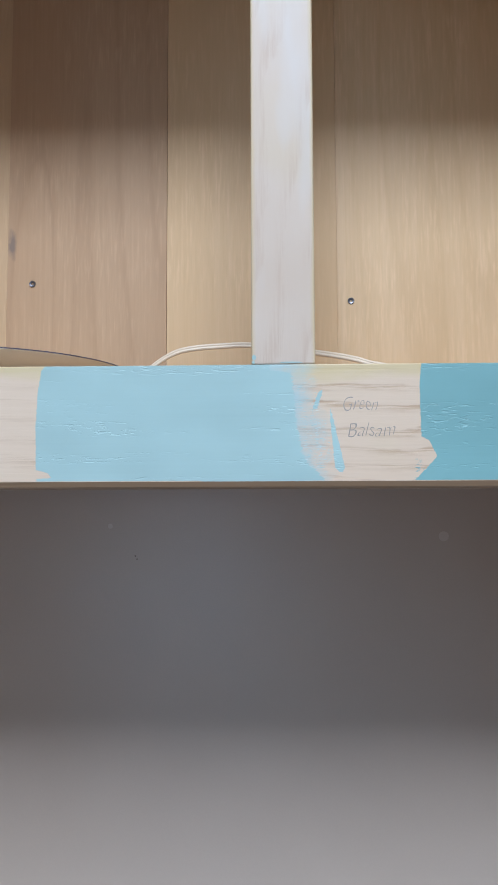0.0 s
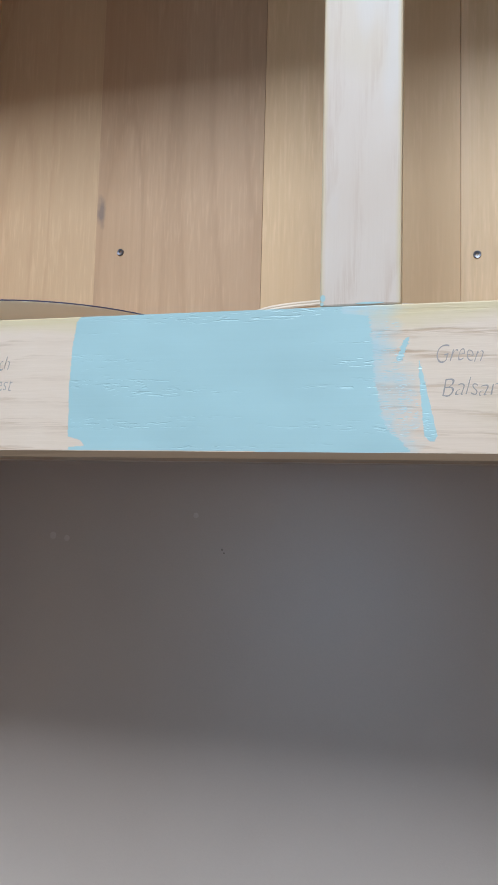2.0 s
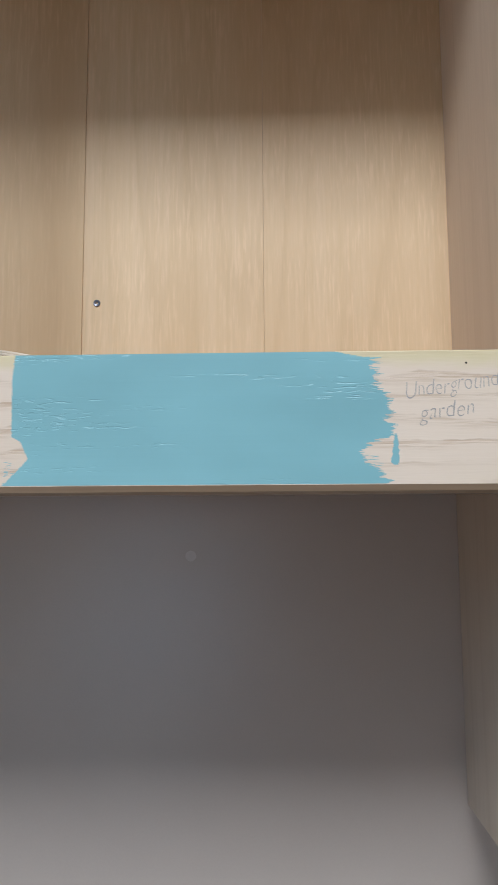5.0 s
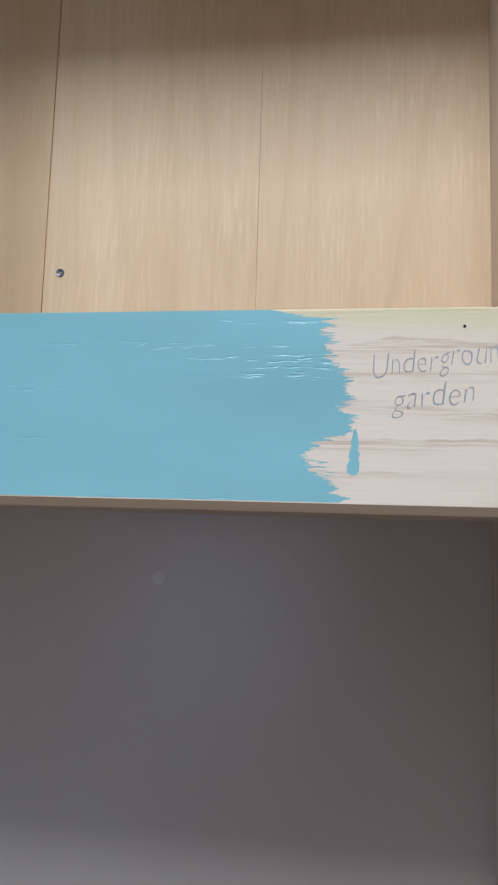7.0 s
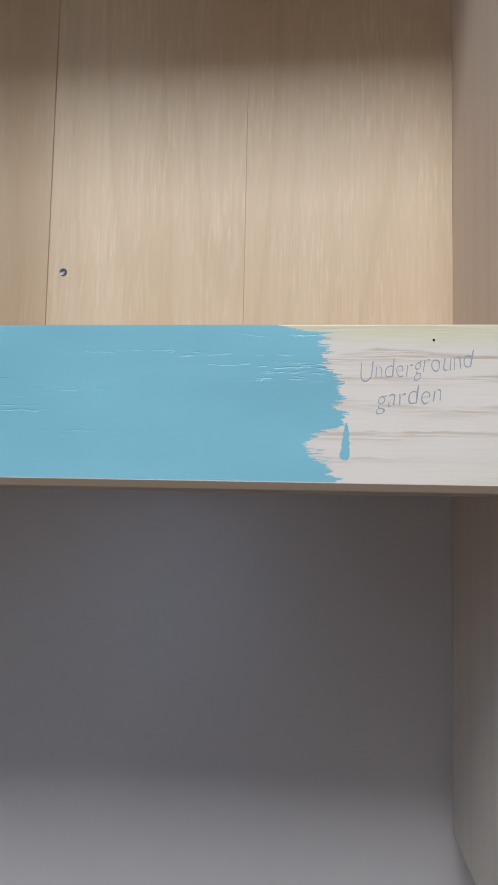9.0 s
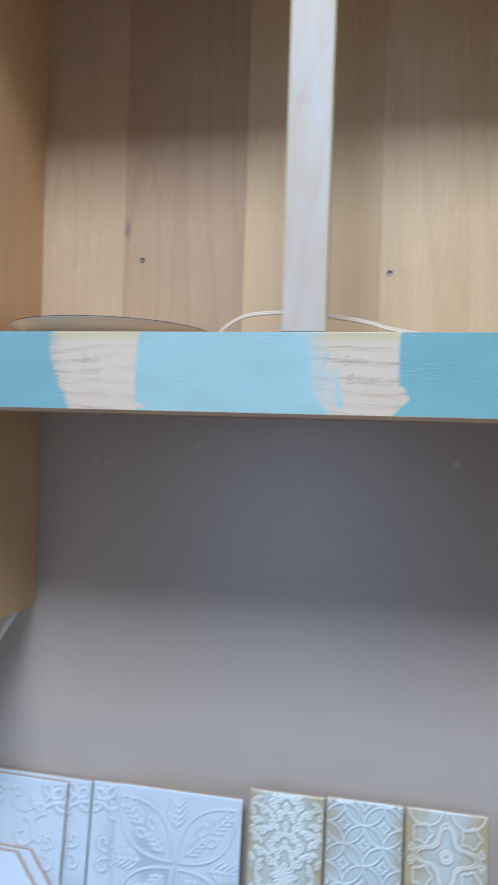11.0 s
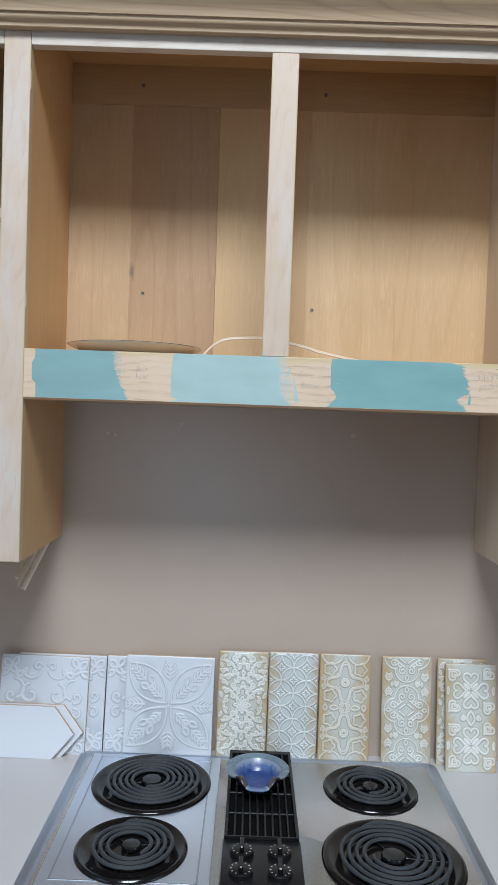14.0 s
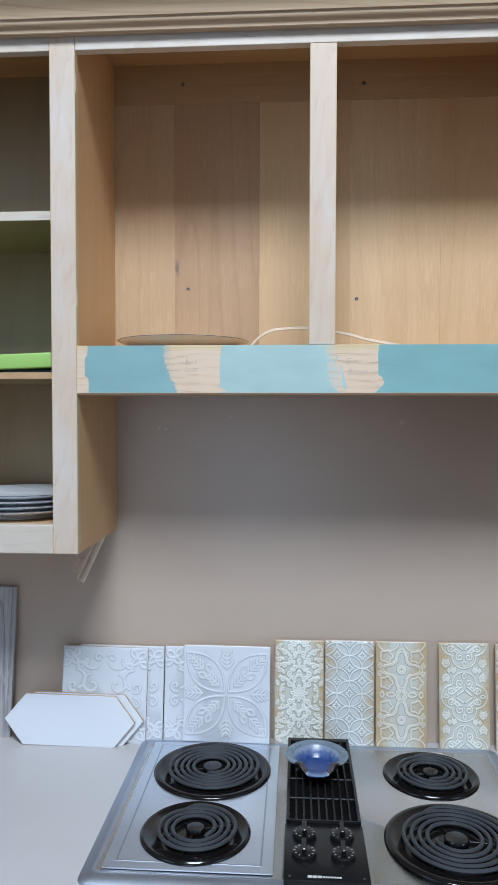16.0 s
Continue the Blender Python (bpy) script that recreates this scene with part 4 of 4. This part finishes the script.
# Flat sheet, painted black for the shaded depth below the slats.
put("vent_duct", box(GX0, GX1, 0.494, 0.829, ZT + 0.0004, ZT + 0.0022, 0), VOID, hob, "black sheet painted as the shaded vent opening")
grille = box(GX0, GX0 + 0.006, 0.492, 0.830, ZT + 0.0022, ZT + 0.017, 0.001)
box(GX1 - 0.006, GX1, 0.492, 0.830, ZT + 0.0022, ZT + 0.017, 0.001, bm=grille)
box(GX0 + 0.006, GX1 - 0.006, 0.816, 0.830, ZT + 0.0022, ZT + 0.0168, 0.001, bm=grille)
box(GX0 + 0.006, GX1 - 0.006, 0.492, 0.497, ZT + 0.0022, ZT + 0.0168, 0.001, bm=grille)
vent = put("vent_grille", grille, BLACK, hob, "black slatted downdraft vent cover")
for k in range(8):
    x = GX0 + 0.006 + (k + 0.9) * (GX1 - GX0 - 0.012) / 8.8
    put("slat", box(x - 0.0018, x + 0.0018, 0.4975, 0.8155, ZT + 0.004, ZT + 0.0155, 0.0006, 1), BLACK, vent)
for y in (0.579, 0.654, 0.729):
    put("cross_rod", tube([(GX0 + 0.006, y, ZT + 0.0115), (GX1 - 0.006, y, ZT + 0.0115)], 0.0014, 6), COIL, vent)
panel = put("control_panel", box(GX0 - 0.002, GX1 + 0.002, 0.329, 0.4915, ZT + 0.0004, ZT + 0.012, 0.002), BLACK, hob, "black control panel with four dials", True)


def knob(x, y, turn):
    z = ZT + 0.0122
    k = put("knob", shift(lathe([(0, 0.008), (0.0185, 0.008), (0.0205, 0.0065), (0.021, 0.0), (0.017, 0.0)], 40), (x, y, z)), BLACK, panel, "black dial with white marks", True)
    g = box(-0.0040, 0.0040, -0.016, 0.016, 0.008, 0.0205, 0.0024, 3)
    bmesh.ops.rotate(g, verts=g.verts[:], matrix=Matrix.Rotation(turn, 3, "Z"))
    put("grip", shift(g, (x, y, z)), ENAMEL, k)
    ticks = bmesh.new()
    for i in range(11):
        a = radians(-60 + 30 * i)
        t = box(0.0145, 0.0175, -0.0005, 0.0005, 0.0081, 0.0085, 0)
        bmesh.ops.rotate(t, verts=t.verts[:], matrix=Matrix.Rotation(a, 3, "Z"))
        join(ticks, t)
    put("dial_marks", shift(ticks, (x, y, z)), MARK, k, "white dial marks")


for x, y in ((-0.017, 0.4505), (0.0485, 0.4505), (-0.018, 0.395), (0.0475, 0.394)):
    knob(x, y, 0.0)
badge = bmesh.new()
for k in range(3):
    box(-0.0128 + 0.0078 * k, -0.006 + 0.0078 * k, 0.3355, 0.3412, ZT + 0.0121, ZT + 0.0125, 0, bm=badge)
for k in range(7):
    box(0.0112 + 0.0044 * k, 0.0146 + 0.0044 * k, 0.3365, 0.3403, ZT + 0.0121, ZT + 0.0124, 0, bm=badge)
put("badge", badge, MARK, panel, "row of small silver badge bars")
for x in (GX0 + 0.008, GX1 - 0.008):
    put("panel_screw", shift(lathe([(0, 0.001), (0.0018, 0.0008), (0.0022, 0)], 12), (x, 0.338, ZT + 0.0121)), SCREW, panel)

# spoon rest with a pouring dip
rest = thing("spoon_rest", (0.0105, 0.684, ZT + 0.0172), "blue glazed stoneware spoon rest standing on the vent grille", "spoon rest")
bm = bmesh.new()
RS = 144
prof = [(0.034, 0.0, 0), (0.042, 0.003, 0.1), (0.051, 0.016, 0.6), (0.0575, 0.0265, 0.95), (0.0665, 0.029, 1), (0.0680, 0.0315, 1), (0.0655, 0.0335, 1), (0.0540, 0.0315, 1), (0.0500, 0.0290, 0.95), (0.0450, 0.016, 0.6), (0.037, 0.0075, 0.1), (0.0, 0.0065, 0)]
rows = []
for r, z, w in prof:
    r *= 0.96
    row = []
    for k in range(RS):
        a = 2 * math.pi * k / RS
        d = math.atan2(math.sin(a + math.pi / 2), math.cos(a + math.pi / 2))
        dip = 1 / (1 + (abs(d) / 0.44) ** 6)
        lip = math.exp(-((abs(d) - 0.66) / 0.15) ** 2)
        rr = r * (1 + 0.05 * w * dip - 0.05 * w * lip)
        row.append(bm.verts.new((rr * math.cos(a), rr * math.sin(a), z - 0.0135 * w * dip + 0.0035 * w * lip)))
    rows.append(row)
bm.faces.new(rows[0][::-1])
for n, (a, b) in enumerate(zip(rows, rows[1:])):
    for k in range(RS):
        j = (k + 1) % RS
        f = bm.faces.new((a[k], a[j], b[j], b[k]))
        near = abs((k + 0.5) / RS - 0.75) * 2 * math.pi
        f.material_index = 1 if n < 4 or (n < 8 and 0.34 < near < 0.80) else 2 if n < 8 and near > 0.34 else 0
bmesh.ops.remove_doubles(bm, verts=rows[-1], dist=1e-5)
bmesh.ops.recalc_face_normals(bm, faces=bm.faces[:])
bowl = part("bowl", bm, STONEWARE, rest, smooth=True)
bowl.data.materials.append(plain("iron_brown_glaze", (0.045, 0.035, 0.04), 0.2, speck=0.3))
bowl.data.materials.append(plain("grey_blue_glaze", (0.14, 0.19, 0.235), 0.28, speck=0.3, scale=120))


# ---- tile samples ----
def arc(cx, cy, r, a0=0, a1=360, ry=None, n=None):
    n = n or max(8, int(abs(a1 - a0) / 6))
    t = np.radians(np.linspace(a0, a1, n))
    return np.stack([cx + r * np.cos(t), cy + (ry or r) * np.sin(t)], 1)


def spiral(cx, cy, r0, r1, a0, turns, n=60):
    u = np.linspace(0, 1, n)
    t = np.radians(a0) + u * turns * 2 * np.pi
    r = r0 + (r1 - r0) * u
    return np.stack([cx + r * np.cos(t), cy + r * np.sin(t)], 1)


def segment(x0, y0, x1, y1, n=20):
    u = np.linspace(0, 1, n)
    return np.stack([x0 + (x1 - x0) * u, y0 + (y1 - y0) * u], 1)


def vesica(cx, cy, length, width, ang, n=24):
    """Outline of a pointed leaf."""
    u = np.linspace(-1, 1, n)
    w = (1 - u * u) * width / 2
    p = np.concatenate([np.stack([u * length / 2, w], 1), np.stack([u[::-1] * length / 2, -w], 1)])
    c, s = np.cos(np.radians(ang)), np.sin(np.radians(ang))
    return p @ np.array([[c, s], [-s, c]]) + (cx, cy)


def frond(cx, cy, length, ang, pairs, spread=0.5):
    """A stem with paired curled leaflets."""
    out = [segment(-length / 2, 0, length / 2, 0)]
    for k in range(pairs):
        x = -length / 2 + length * (k + 0.4) / pairs
        s = length * spread / pairs * (1.3 - 0.6 * k / pairs)
        for sg in (1, -1):
            u = np.linspace(0, 1, 12)
            out.append(np.stack([x + s * u * 1.1, sg * s * np.sqrt(u) * 1.1], 1))
    c, s = np.cos(np.radians(ang)), np.sin(np.radians(ang))
    return [p @ np.array([[c, s], [-s, c]]) + (cx, cy) for p in out]


def mirror(curves, mx=True, my=True):
    out = list(curves)
    if mx:
        out += [c * (-1, 1) for c in out]
    if my:
        out += [c * (1, -1) for c in out]
    return out


def curl(x, y, r, a, turn):
    """A leafy scroll: open spiral with a small leaf at its root."""
    return [spiral(x, y, r, r * 0.22, a, turn, 40), vesica(x + 1.25 * r * math.cos(radians(a)), y + 1.25 * r * math.sin(radians(a)), r * 1.2, r * 0.5, a + 50), vesica(x - 1.35 * r * math.cos(radians(a + 40)), y - 1.35 * r * math.sin(radians(a + 40)), r * 0.9, r * 0.42, a - 20)]


def pattern_damask():
    c = [arc(0, 0, 0.0055), arc(0, 0, 0.0022)]
    for k in range(8):
        a = 45 * k
        c.append(vesica(0.0135 * math.cos(radians(a)), 0.0135 * math.sin(radians(a)), 0.011, 0.006, a))
    q = []
    for x, y, r, a, t in ((0.021, 0.021, 0.007, 200, 1.2), (0.037, 0.010, 0.006, 90, -1.1), (0.010, 0.034, 0.006, 270, 1.1), (0.036, 0.030, 0.007, 180, -1.2), (0.021, 0.044, 0.007, 250, 1.2), (0.044, 0.050, 0.006, 200, -1.1),
                          (0.009, 0.058, 0.006, 300, 1.1), (0.033, 0.062, 0.007, 150, -1.2), (0.019, 0.075, 0.007, 220, 1.2), (0.045, 0.075, 0.006, 160, -1.1), (0.008, 0.089, 0.006, 280, 1.1), (0.033, 0.091, 0.007, 190, -1.2),
                          (0.020, 0.105, 0.007, 240, 1.2), (0.046, 0.103, 0.006, 120, -1.1), (0.008, 0.113, 0.005, 300, 1.1)):
        q += curl(x, y, r, a, t)
    q += [vesica(0.0, 0.046, 0.012, 0.006, 90), vesica(0.0, 0.072, 0.012, 0.006, 90), vesica(0.0, 0.100, 0.012, 0.006, 90), vesica(0.050, 0.022, 0.012, 0.005, 60), vesica(0.051, 0.063, 0.012, 0.005, -60), vesica(0.051, 0.090, 0.012, 0.005, 60)]
    return c + mirror(q)


def pattern_circles():
    c = []
    s = 0.0575
    for i in range(-2, 3):
        for j in range(-4, 5):
            for o in (0.0, 0.5):
                c.append(arc((i + o) * s, (j + o) * s, s * 0.5))
                c.append(star((i + o) * s, (j + o) * s, 0.0082, 0.45, 2.0))
    return c


def star(cx, cy, r, dent=0.46, power=3.0):
    t = np.linspace(0, 2 * np.pi, 160)
    rr = r * (dent + (1 - dent) * np.abs(np.cos(2 * t)) ** power + 0.06 * np.abs(np.sin(2 * t)) ** 6)
    return np.stack([cx + rr * np.cos(t), cy + rr * np.sin(t)], 1)


def pattern_stars():
    c = []
    for cy in (0.057, -0.057):
        c += [star(0, cy, 0.047), star(0, cy, 0.041, 0.44), arc(0, cy, 0.0085), arc(0, cy, 0.0045)]
        for sx in (1, -1):
            for dy in (0.030, -0.030):
                t = np.linspace(0, 2 * np.pi, 80)
                rr = 0.013 * (1 + 0.14 * np.cos(5 * t))
                c.append(np.stack([sx * 0.034 + rr * np.cos(t), cy + dy + rr * np.sin(t)], 1))
            c += [spiral(sx * 0.050, cy + 0.009, 0.006, 0.0015, 90, 1.1 * sx), spiral(sx * 0.050, cy - 0.009, 0.006, 0.0015, -90, -1.1 * sx)]
    for sx in (1, -1):
        c += [spiral(sx * 0.008, 0.006, 0.006, 0.0015, 90, 1.2 * sx), spiral(sx * 0.008, -0.006, 0.006, 0.0015, -90, -1.2 * sx), vesica(sx * 0.024, 0, 0.020, 0.010, 0), vesica(sx * 0.044, 0, 0.014, 0.008, 90)]
        c += [arc(sx * 0.030, 0.122, 0.024, 180, 360), arc(sx * 0.030, -0.122, 0.024, 0, 180)]
    return c


def pattern_scrolls():
    c = []
    t = np.linspace(0, 2 * np.pi, 200)
    d = np.stack([np.cos(t), np.sin(t)], 1)
    rr = np.zeros(200)
    for qx, qy in ((0.024, 0), (-0.024, 0), (0, 0.029), (0, -0.029)):
        along, off = d @ (qx, qy), d @ (-qy, qx)
        rr = np.maximum(rr, np.where(np.abs(off) < 0.0265, along + np.sqrt(np.maximum(0.0265 ** 2 - off ** 2, 0)), 0))
    for cy in (0.0, 0.119, -0.119):
        c.append(d * rr[:, None] + (0, cy))
        q = [spiral(0.010, 0.030, 0.0085, 0.002, -60, 1.2), spiral(0.030, 0.011, 0.0080, 0.002, 150, -1.2), segment(0.006, 0.022, 0.028, 0.004), segment(0.003, 0.013, 0.016, 0.003), vesica(0.0, 0.046, 0.013, 0.008, 90), vesica(0.041, 0.0, 0.012, 0.007, 0), vesica(0.017, 0.017, 0.012, 0.006, -45)]
        c += [p + (0, cy) for p in mirror(q)]
    for sx in (1, -1):
        for cy in (0.058, -0.058):
            for dx, dy in ((0.041, 0.015), (0.041, -0.015), (0.024, 0.0)):
                c += frond(sx * dx, cy + dy, 0.017 if dy else 0.011, 90 if dy >= 0 else -90, 3, 1.0)
            c.append(vesica(sx * 0.034, cy, 0.009, 0.004, 90))
    return c


def heart(cx, cy, r, ang):
    t = np.linspace(0, 2 * np.pi, 70)
    p = np.stack([13 * np.cos(t) - 5 * np.cos(2 * t) - 2 * np.cos(3 * t) - np.cos(4 * t), 16 * np.sin(t) ** 3], 1) * (r / 16)
    c, s = np.cos(np.radians(ang)), np.sin(np.radians(ang))
    return p @ np.array([[c, s], [-s, c]]) + (cx, cy)


def pattern_clover():
    c = []
    for cy in (0.060, -0.060):
        for k in range(4):
            a = 90 * k
            c.append(heart(0.026 * math.cos(radians(a)), cy + 0.026 * math.sin(radians(a)), 0.0165, a))
            c.append(vesica(0.013 * math.cos(radians(a + 45)), cy + 0.013 * math.sin(radians(a + 45)), 0.016, 0.004, a + 45))
        for sx in (1, -1):
            for dy in (0.036, -0.036):
                c += [heart(sx * 0.039, cy + dy, 0.0135, 45 if sx * dy > 0 else -45), heart(sx * 0.038, cy + dy, 0.0065, 45 if sx * dy > 0 else -45)]
            c.append(vesica(sx * 0.051, cy, 0.016, 0.005, 90))
    c += [vesica(0, 0, 0.030, 0.016, 90), spiral(0.018, 0.0, 0.006, 0.0015, 90, 1.2), spiral(-0.018, 0.0, 0.006, 0.0015, 90, -1.2)]
    return c


def pattern_leaves():
    """Four pointed leaves on the diagonals, with small sprigs between."""
    c = []
    for k in range(4):
        a = 45 + 90 * k
        d = 0.068
        cx, cy = d * math.cos(radians(a)), d * math.sin(radians(a))
        ux, uy = math.cos(radians(a)), math.sin(radians(a))
        c.append(vesica(cx, cy, 0.122, 0.064, a, 40))
        c += frond(cx - 0.025 * ux, cy - 0.025 * uy, 0.036, a, 4, 0.8) + frond(cx + 0.027 * ux, cy + 0.027 * uy, 0.038, a, 4, 0.85)
        for sg in (1, -1):
            c.append(vesica(cx - sg * 0.011 * uy, cy + sg * 0.011 * ux, 0.020, 0.012, a + sg * 18))
        b = 90 * k
        c += frond(0.074 * math.cos(radians(b)), 0.074 * math.sin(radians(b)), 0.036, b, 4, 1.15)
    return c


def pattern_vines():
    q = [spiral(0.030, 0.022, 0.024, 0.005, 80, -0.95), arc(0.068, 0.034, 0.022, 95, 250), spiral(0.074, 0.018, 0.013, 0.003, 250, 0.9), arc(0.030, 0.080, 0.022, 200, 330), spiral(0.016, 0.084, 0.010, 0.003, 160, -0.9), arc(0.052, 0.058, 0.014, 20, 130),
         vesica(0.086, 0.090, 0.022, 0.014, 45), vesica(0.068, 0.094, 0.022, 0.012, 115), vesica(0.092, 0.070, 0.022, 0.012, -25), vesica(0.072, 0.076, 0.022, 0.011, 45), vesica(0.046, 0.072, 0.016, 0.008, 120), arc(0.058, 0.066, 0.006)]
    return mirror(q)


def tile(name, w, h, thick, curves, ridge, depth, face, at, lean, spin, label, group, n=(144, 306), swell=0.0):
    """A pressed tile with the pattern standing in relief; at is the middle of its bottom edge."""
    nx, ny = n
    xs, ys = np.linspace(-w / 2, w / 2, nx), np.linspace(-h / 2, h / 2, ny)
    gx, gy = np.meshgrid(xs, ys)
    dist = np.full(gx.shape, 1e9)
    for c in curves:
        x0, y0 = c.min(0) - 3 * ridge
        x1, y1 = c.max(0) + 3 * ridge
        ix = np.where((xs >= x0) & (xs <= x1))[0]
        iy = np.where((ys >= y0) & (ys <= y1))[0]
        if not len(ix) or not len(iy):
            continue
        sl = np.ix_(iy, ix)
        a, b = c[:-1], c[1:]
        ab = b - a
        ll = (ab ** 2).sum(1) + 1e-12
        px = np.stack([gx[sl], gy[sl]], -1)[:, :, None, :] - a
        u = np.clip((px * ab).sum(-1) / ll, 0, 1)
        d = ((px - u[..., None] * ab) ** 2).sum(-1).min(-1)
        dist[sl] = np.minimum(dist[sl], d)
    z = depth * np.exp(-dist / ridge ** 2)
    z *= 0.95 + 0.2 * np.sin(gx * 61 + at[0] * 40) * np.sin(gy * 47 + at[0] * 23)
    edge = np.minimum(np.minimum(gx + w / 2, w / 2 - gx), np.minimum(gy + h / 2, h / 2 - gy))
    z *= np.clip(edge / 0.004, 0, 1)
    z -= 0.0012 * np.clip(1 - edge / 0.0025, 0, 1) ** 2
    wav = np.array([[noise.noise((x * 14, y * 14, w * 50 + at[0])) for x in xs[::6]] for y in ys[::6]])
    if swell:
        rows = np.array([np.interp(xs, xs[::6], line) for line in wav])
        z += swell * np.array([np.interp(ys, ys[::6], col) for col in rows.T]).T
    jag = lambda k, s: 0.0007 * noise.noise((k * 9.0, s, at[0] * 10))
    verts = [(gx[j, i] + (jag(j / 8, 1) if i in (0, nx - 1) else 0), -z[j, i], gy[j, i] + h / 2 + (jag(i / 8, 2) if j in (0, ny - 1) else 0)) for j in range(ny) for i in range(nx)]
    faces = [(j * nx + i, j * nx + i + 1, (j + 1) * nx + i + 1, (j + 1) * nx + i) for j in range(ny - 1) for i in range(nx - 1)]
    me = bpy.data.meshes.new("glazed_face")
    me.from_pydata(verts, [], faces)
    me.shade_smooth()
    me.materials.append(face)
    t = thing(name, at, label, "tile", group)
    t.rotation_euler = (radians(-lean), radians(spin), 0)
    f = new("glazed_face", me)
    f.parent = t
    part("clay_body", box(-w / 2 + 0.0004, w / 2 - 0.0004, 0.0006, thick, 0.0004, h - 0.0004, 0.0008, 1), BISQUE, t, "unglazed clay back and edges")
    return t


NW, NH = 0.1125, 0.240
antique = "antique relief tile samples"
YB = 0.846
tile("tile_sample", NW, NH, 0.009, pattern_damask(), 0.0023, 0.0016, GLAZE_A, (-0.0265, YB - 0.007, TOP), 3.5, 0.3, "cream glazed damask relief tile sample with amber edges", antique)
tile("tile_sample", NW, NH, 0.009, pattern_circles(), 0.0018, 0.0015, GLAZE_B, (0.0885, YB - 0.002, TOP), 3.5, 0.2, "pale blue-grey tile sample with interlaced circles in relief", antique)
tile("tile_sample", NW + 0.003, NH, 0.009, pattern_stars(), 0.0022, 0.0013, GLAZE_C, (0.2065, YB - 0.002, TOP), 3.5, 0.0, "amber-stained cream tile sample with star medallions in relief", antique)
tile("tile_sample", NW, NH, 0.009, pattern_scrolls(), 0.0018, 0.0016, GLAZE_A, (0.3485, YB - 0.002, TOP), 3.5, -0.6, "cream tile sample with scrolls and medallion in relief", antique)
tile("tile_sample", NW, NH, 0.009, pattern_damask(), 0.0023, 0.0016, GLAZE_A, (0.4735, YB - 0.004, TOP), 3.5, -0.5, "cream damask tile sample partly hidden behind another tile", antique)
tile("tile_sample", NW, NH - 0.004, 0.009, pattern_clover(), 0.0025, 0.0017, GLAZE_A, (0.4880, 0.812, TOP), 6.5, -0.8, "cream tile sample with clover hearts in relief and amber edges", antique)

white = "white relief tile samples"
tile("tile_sample", 0.199, 0.216, 0.010, pattern_leaves(), 0.0019, 0.0017, WASHED, (-0.192, 0.824, ZT + 0.003), 6.5, 0.3, "white glazed square tile sample with four leaves in relief", white, (130, 142), 0.0004)
tile("tile_sample", 0.199, 0.216, 0.010, pattern_vines(), 0.0026, 0.0018, WASHED, (-0.478, 0.826, TOP), 7.0, 0.8, "white glazed square tile sample with vine scrolls in relief", white, (130, 142), 0.0004)
tile("tile_sample", 0.199, 0.217, 0.010, pattern_vines(), 0.0026, 0.0018, WASHED, (-0.4405, 0.840, TOP), 6.2, 0.5, "white vine relief tile sample mostly hidden behind another", white, (130, 142), 0.0004)
tile("tile_sample", 0.199, 0.217, 0.010, pattern_vines(), 0.0026, 0.0018, WASHED, (-0.2390, 0.841, TOP), 6.0, 0.5, "white vine relief tile sample mostly hidden behind another", white, (130, 142), 0.0004)


def picket(at, lean, spin, label):
    """A long hexagonal white tile standing on its long edge."""
    t = thing("picket_tile", at, label, "tile", "white picket tiles")
    outline = [(-0.152, 0.056), (-0.105, 0.113), (0.105, 0.113), (0.152, 0.056), (0.106, 0.0), (-0.106, 0.0)]
    rim = []
    for (xa, za), (xb, zb) in zip(outline, outline[1:] + outline[:1]):
        for k in range(12):
            u = k / 12
            j = 0.0007 * noise.noise((xa * 40 + u * 5, za * 40, at[0] * 9)) if k else 0
            rim.append((xa + (xb - xa) * u + j, za + (zb - za) * u + j))
    bm = bmesh.new()
    front = [bm.verts.new((x * 0.988, 0, 0.0565 + (z - 0.0565) * 0.974)) for x, z in rim]
    mid = [bm.verts.new((x * 0.997, 0.0012, 0.0565 + (z - 0.0565) * 0.994)) for x, z in rim]
    bm.faces.new(front)
    n = len(rim)
    for k in range(n):
        bm.faces.new((front[k], front[(k + 1) % n], mid[(k + 1) % n], mid[k]))
    bmesh.ops.recalc_face_normals(bm, faces=bm.faces[:])
    part("glazed_face", bm, WHITE_GLAZE, t)
    bm = bmesh.new()
    a = [bm.verts.new((x, 0.0012, z)) for x, z in rim]
    b = [bm.verts.new((x, 0.009, z)) for x, z in rim]
    bm.faces.new(a)
    bm.faces.new(b[::-1])
    for k in range(n):
        bm.faces.new((a[k], a[(k + 1) % n], b[(k + 1) % n], b[k]))
    bmesh.ops.recalc_face_normals(bm, faces=bm.faces[:])
    part("clay_body", bm, BISQUE, t, "rough clay edge")
    t.rotation_euler = (radians(-lean), radians(spin), 0)


picket((-0.551, 0.801, TOP), 9.5, 0.6, "glossy white elongated hexagon tile leaning in front of another")
picket((-0.533, 0.812, TOP), 9.5, 0.6, "glossy white elongated hexagon tile leaning on vine relief tiles")

board = thing("barn_board", (-0.770, 0.835, TOP), "weathered grey barn board sample leaning on the wall", "board")
part("board", box(-0.07, 0.07, 0, 0.012, 0, 0.352, 0.0015), BARN, board)
board.rotation_euler = (radians(-4.5), radians(1.5), 0)
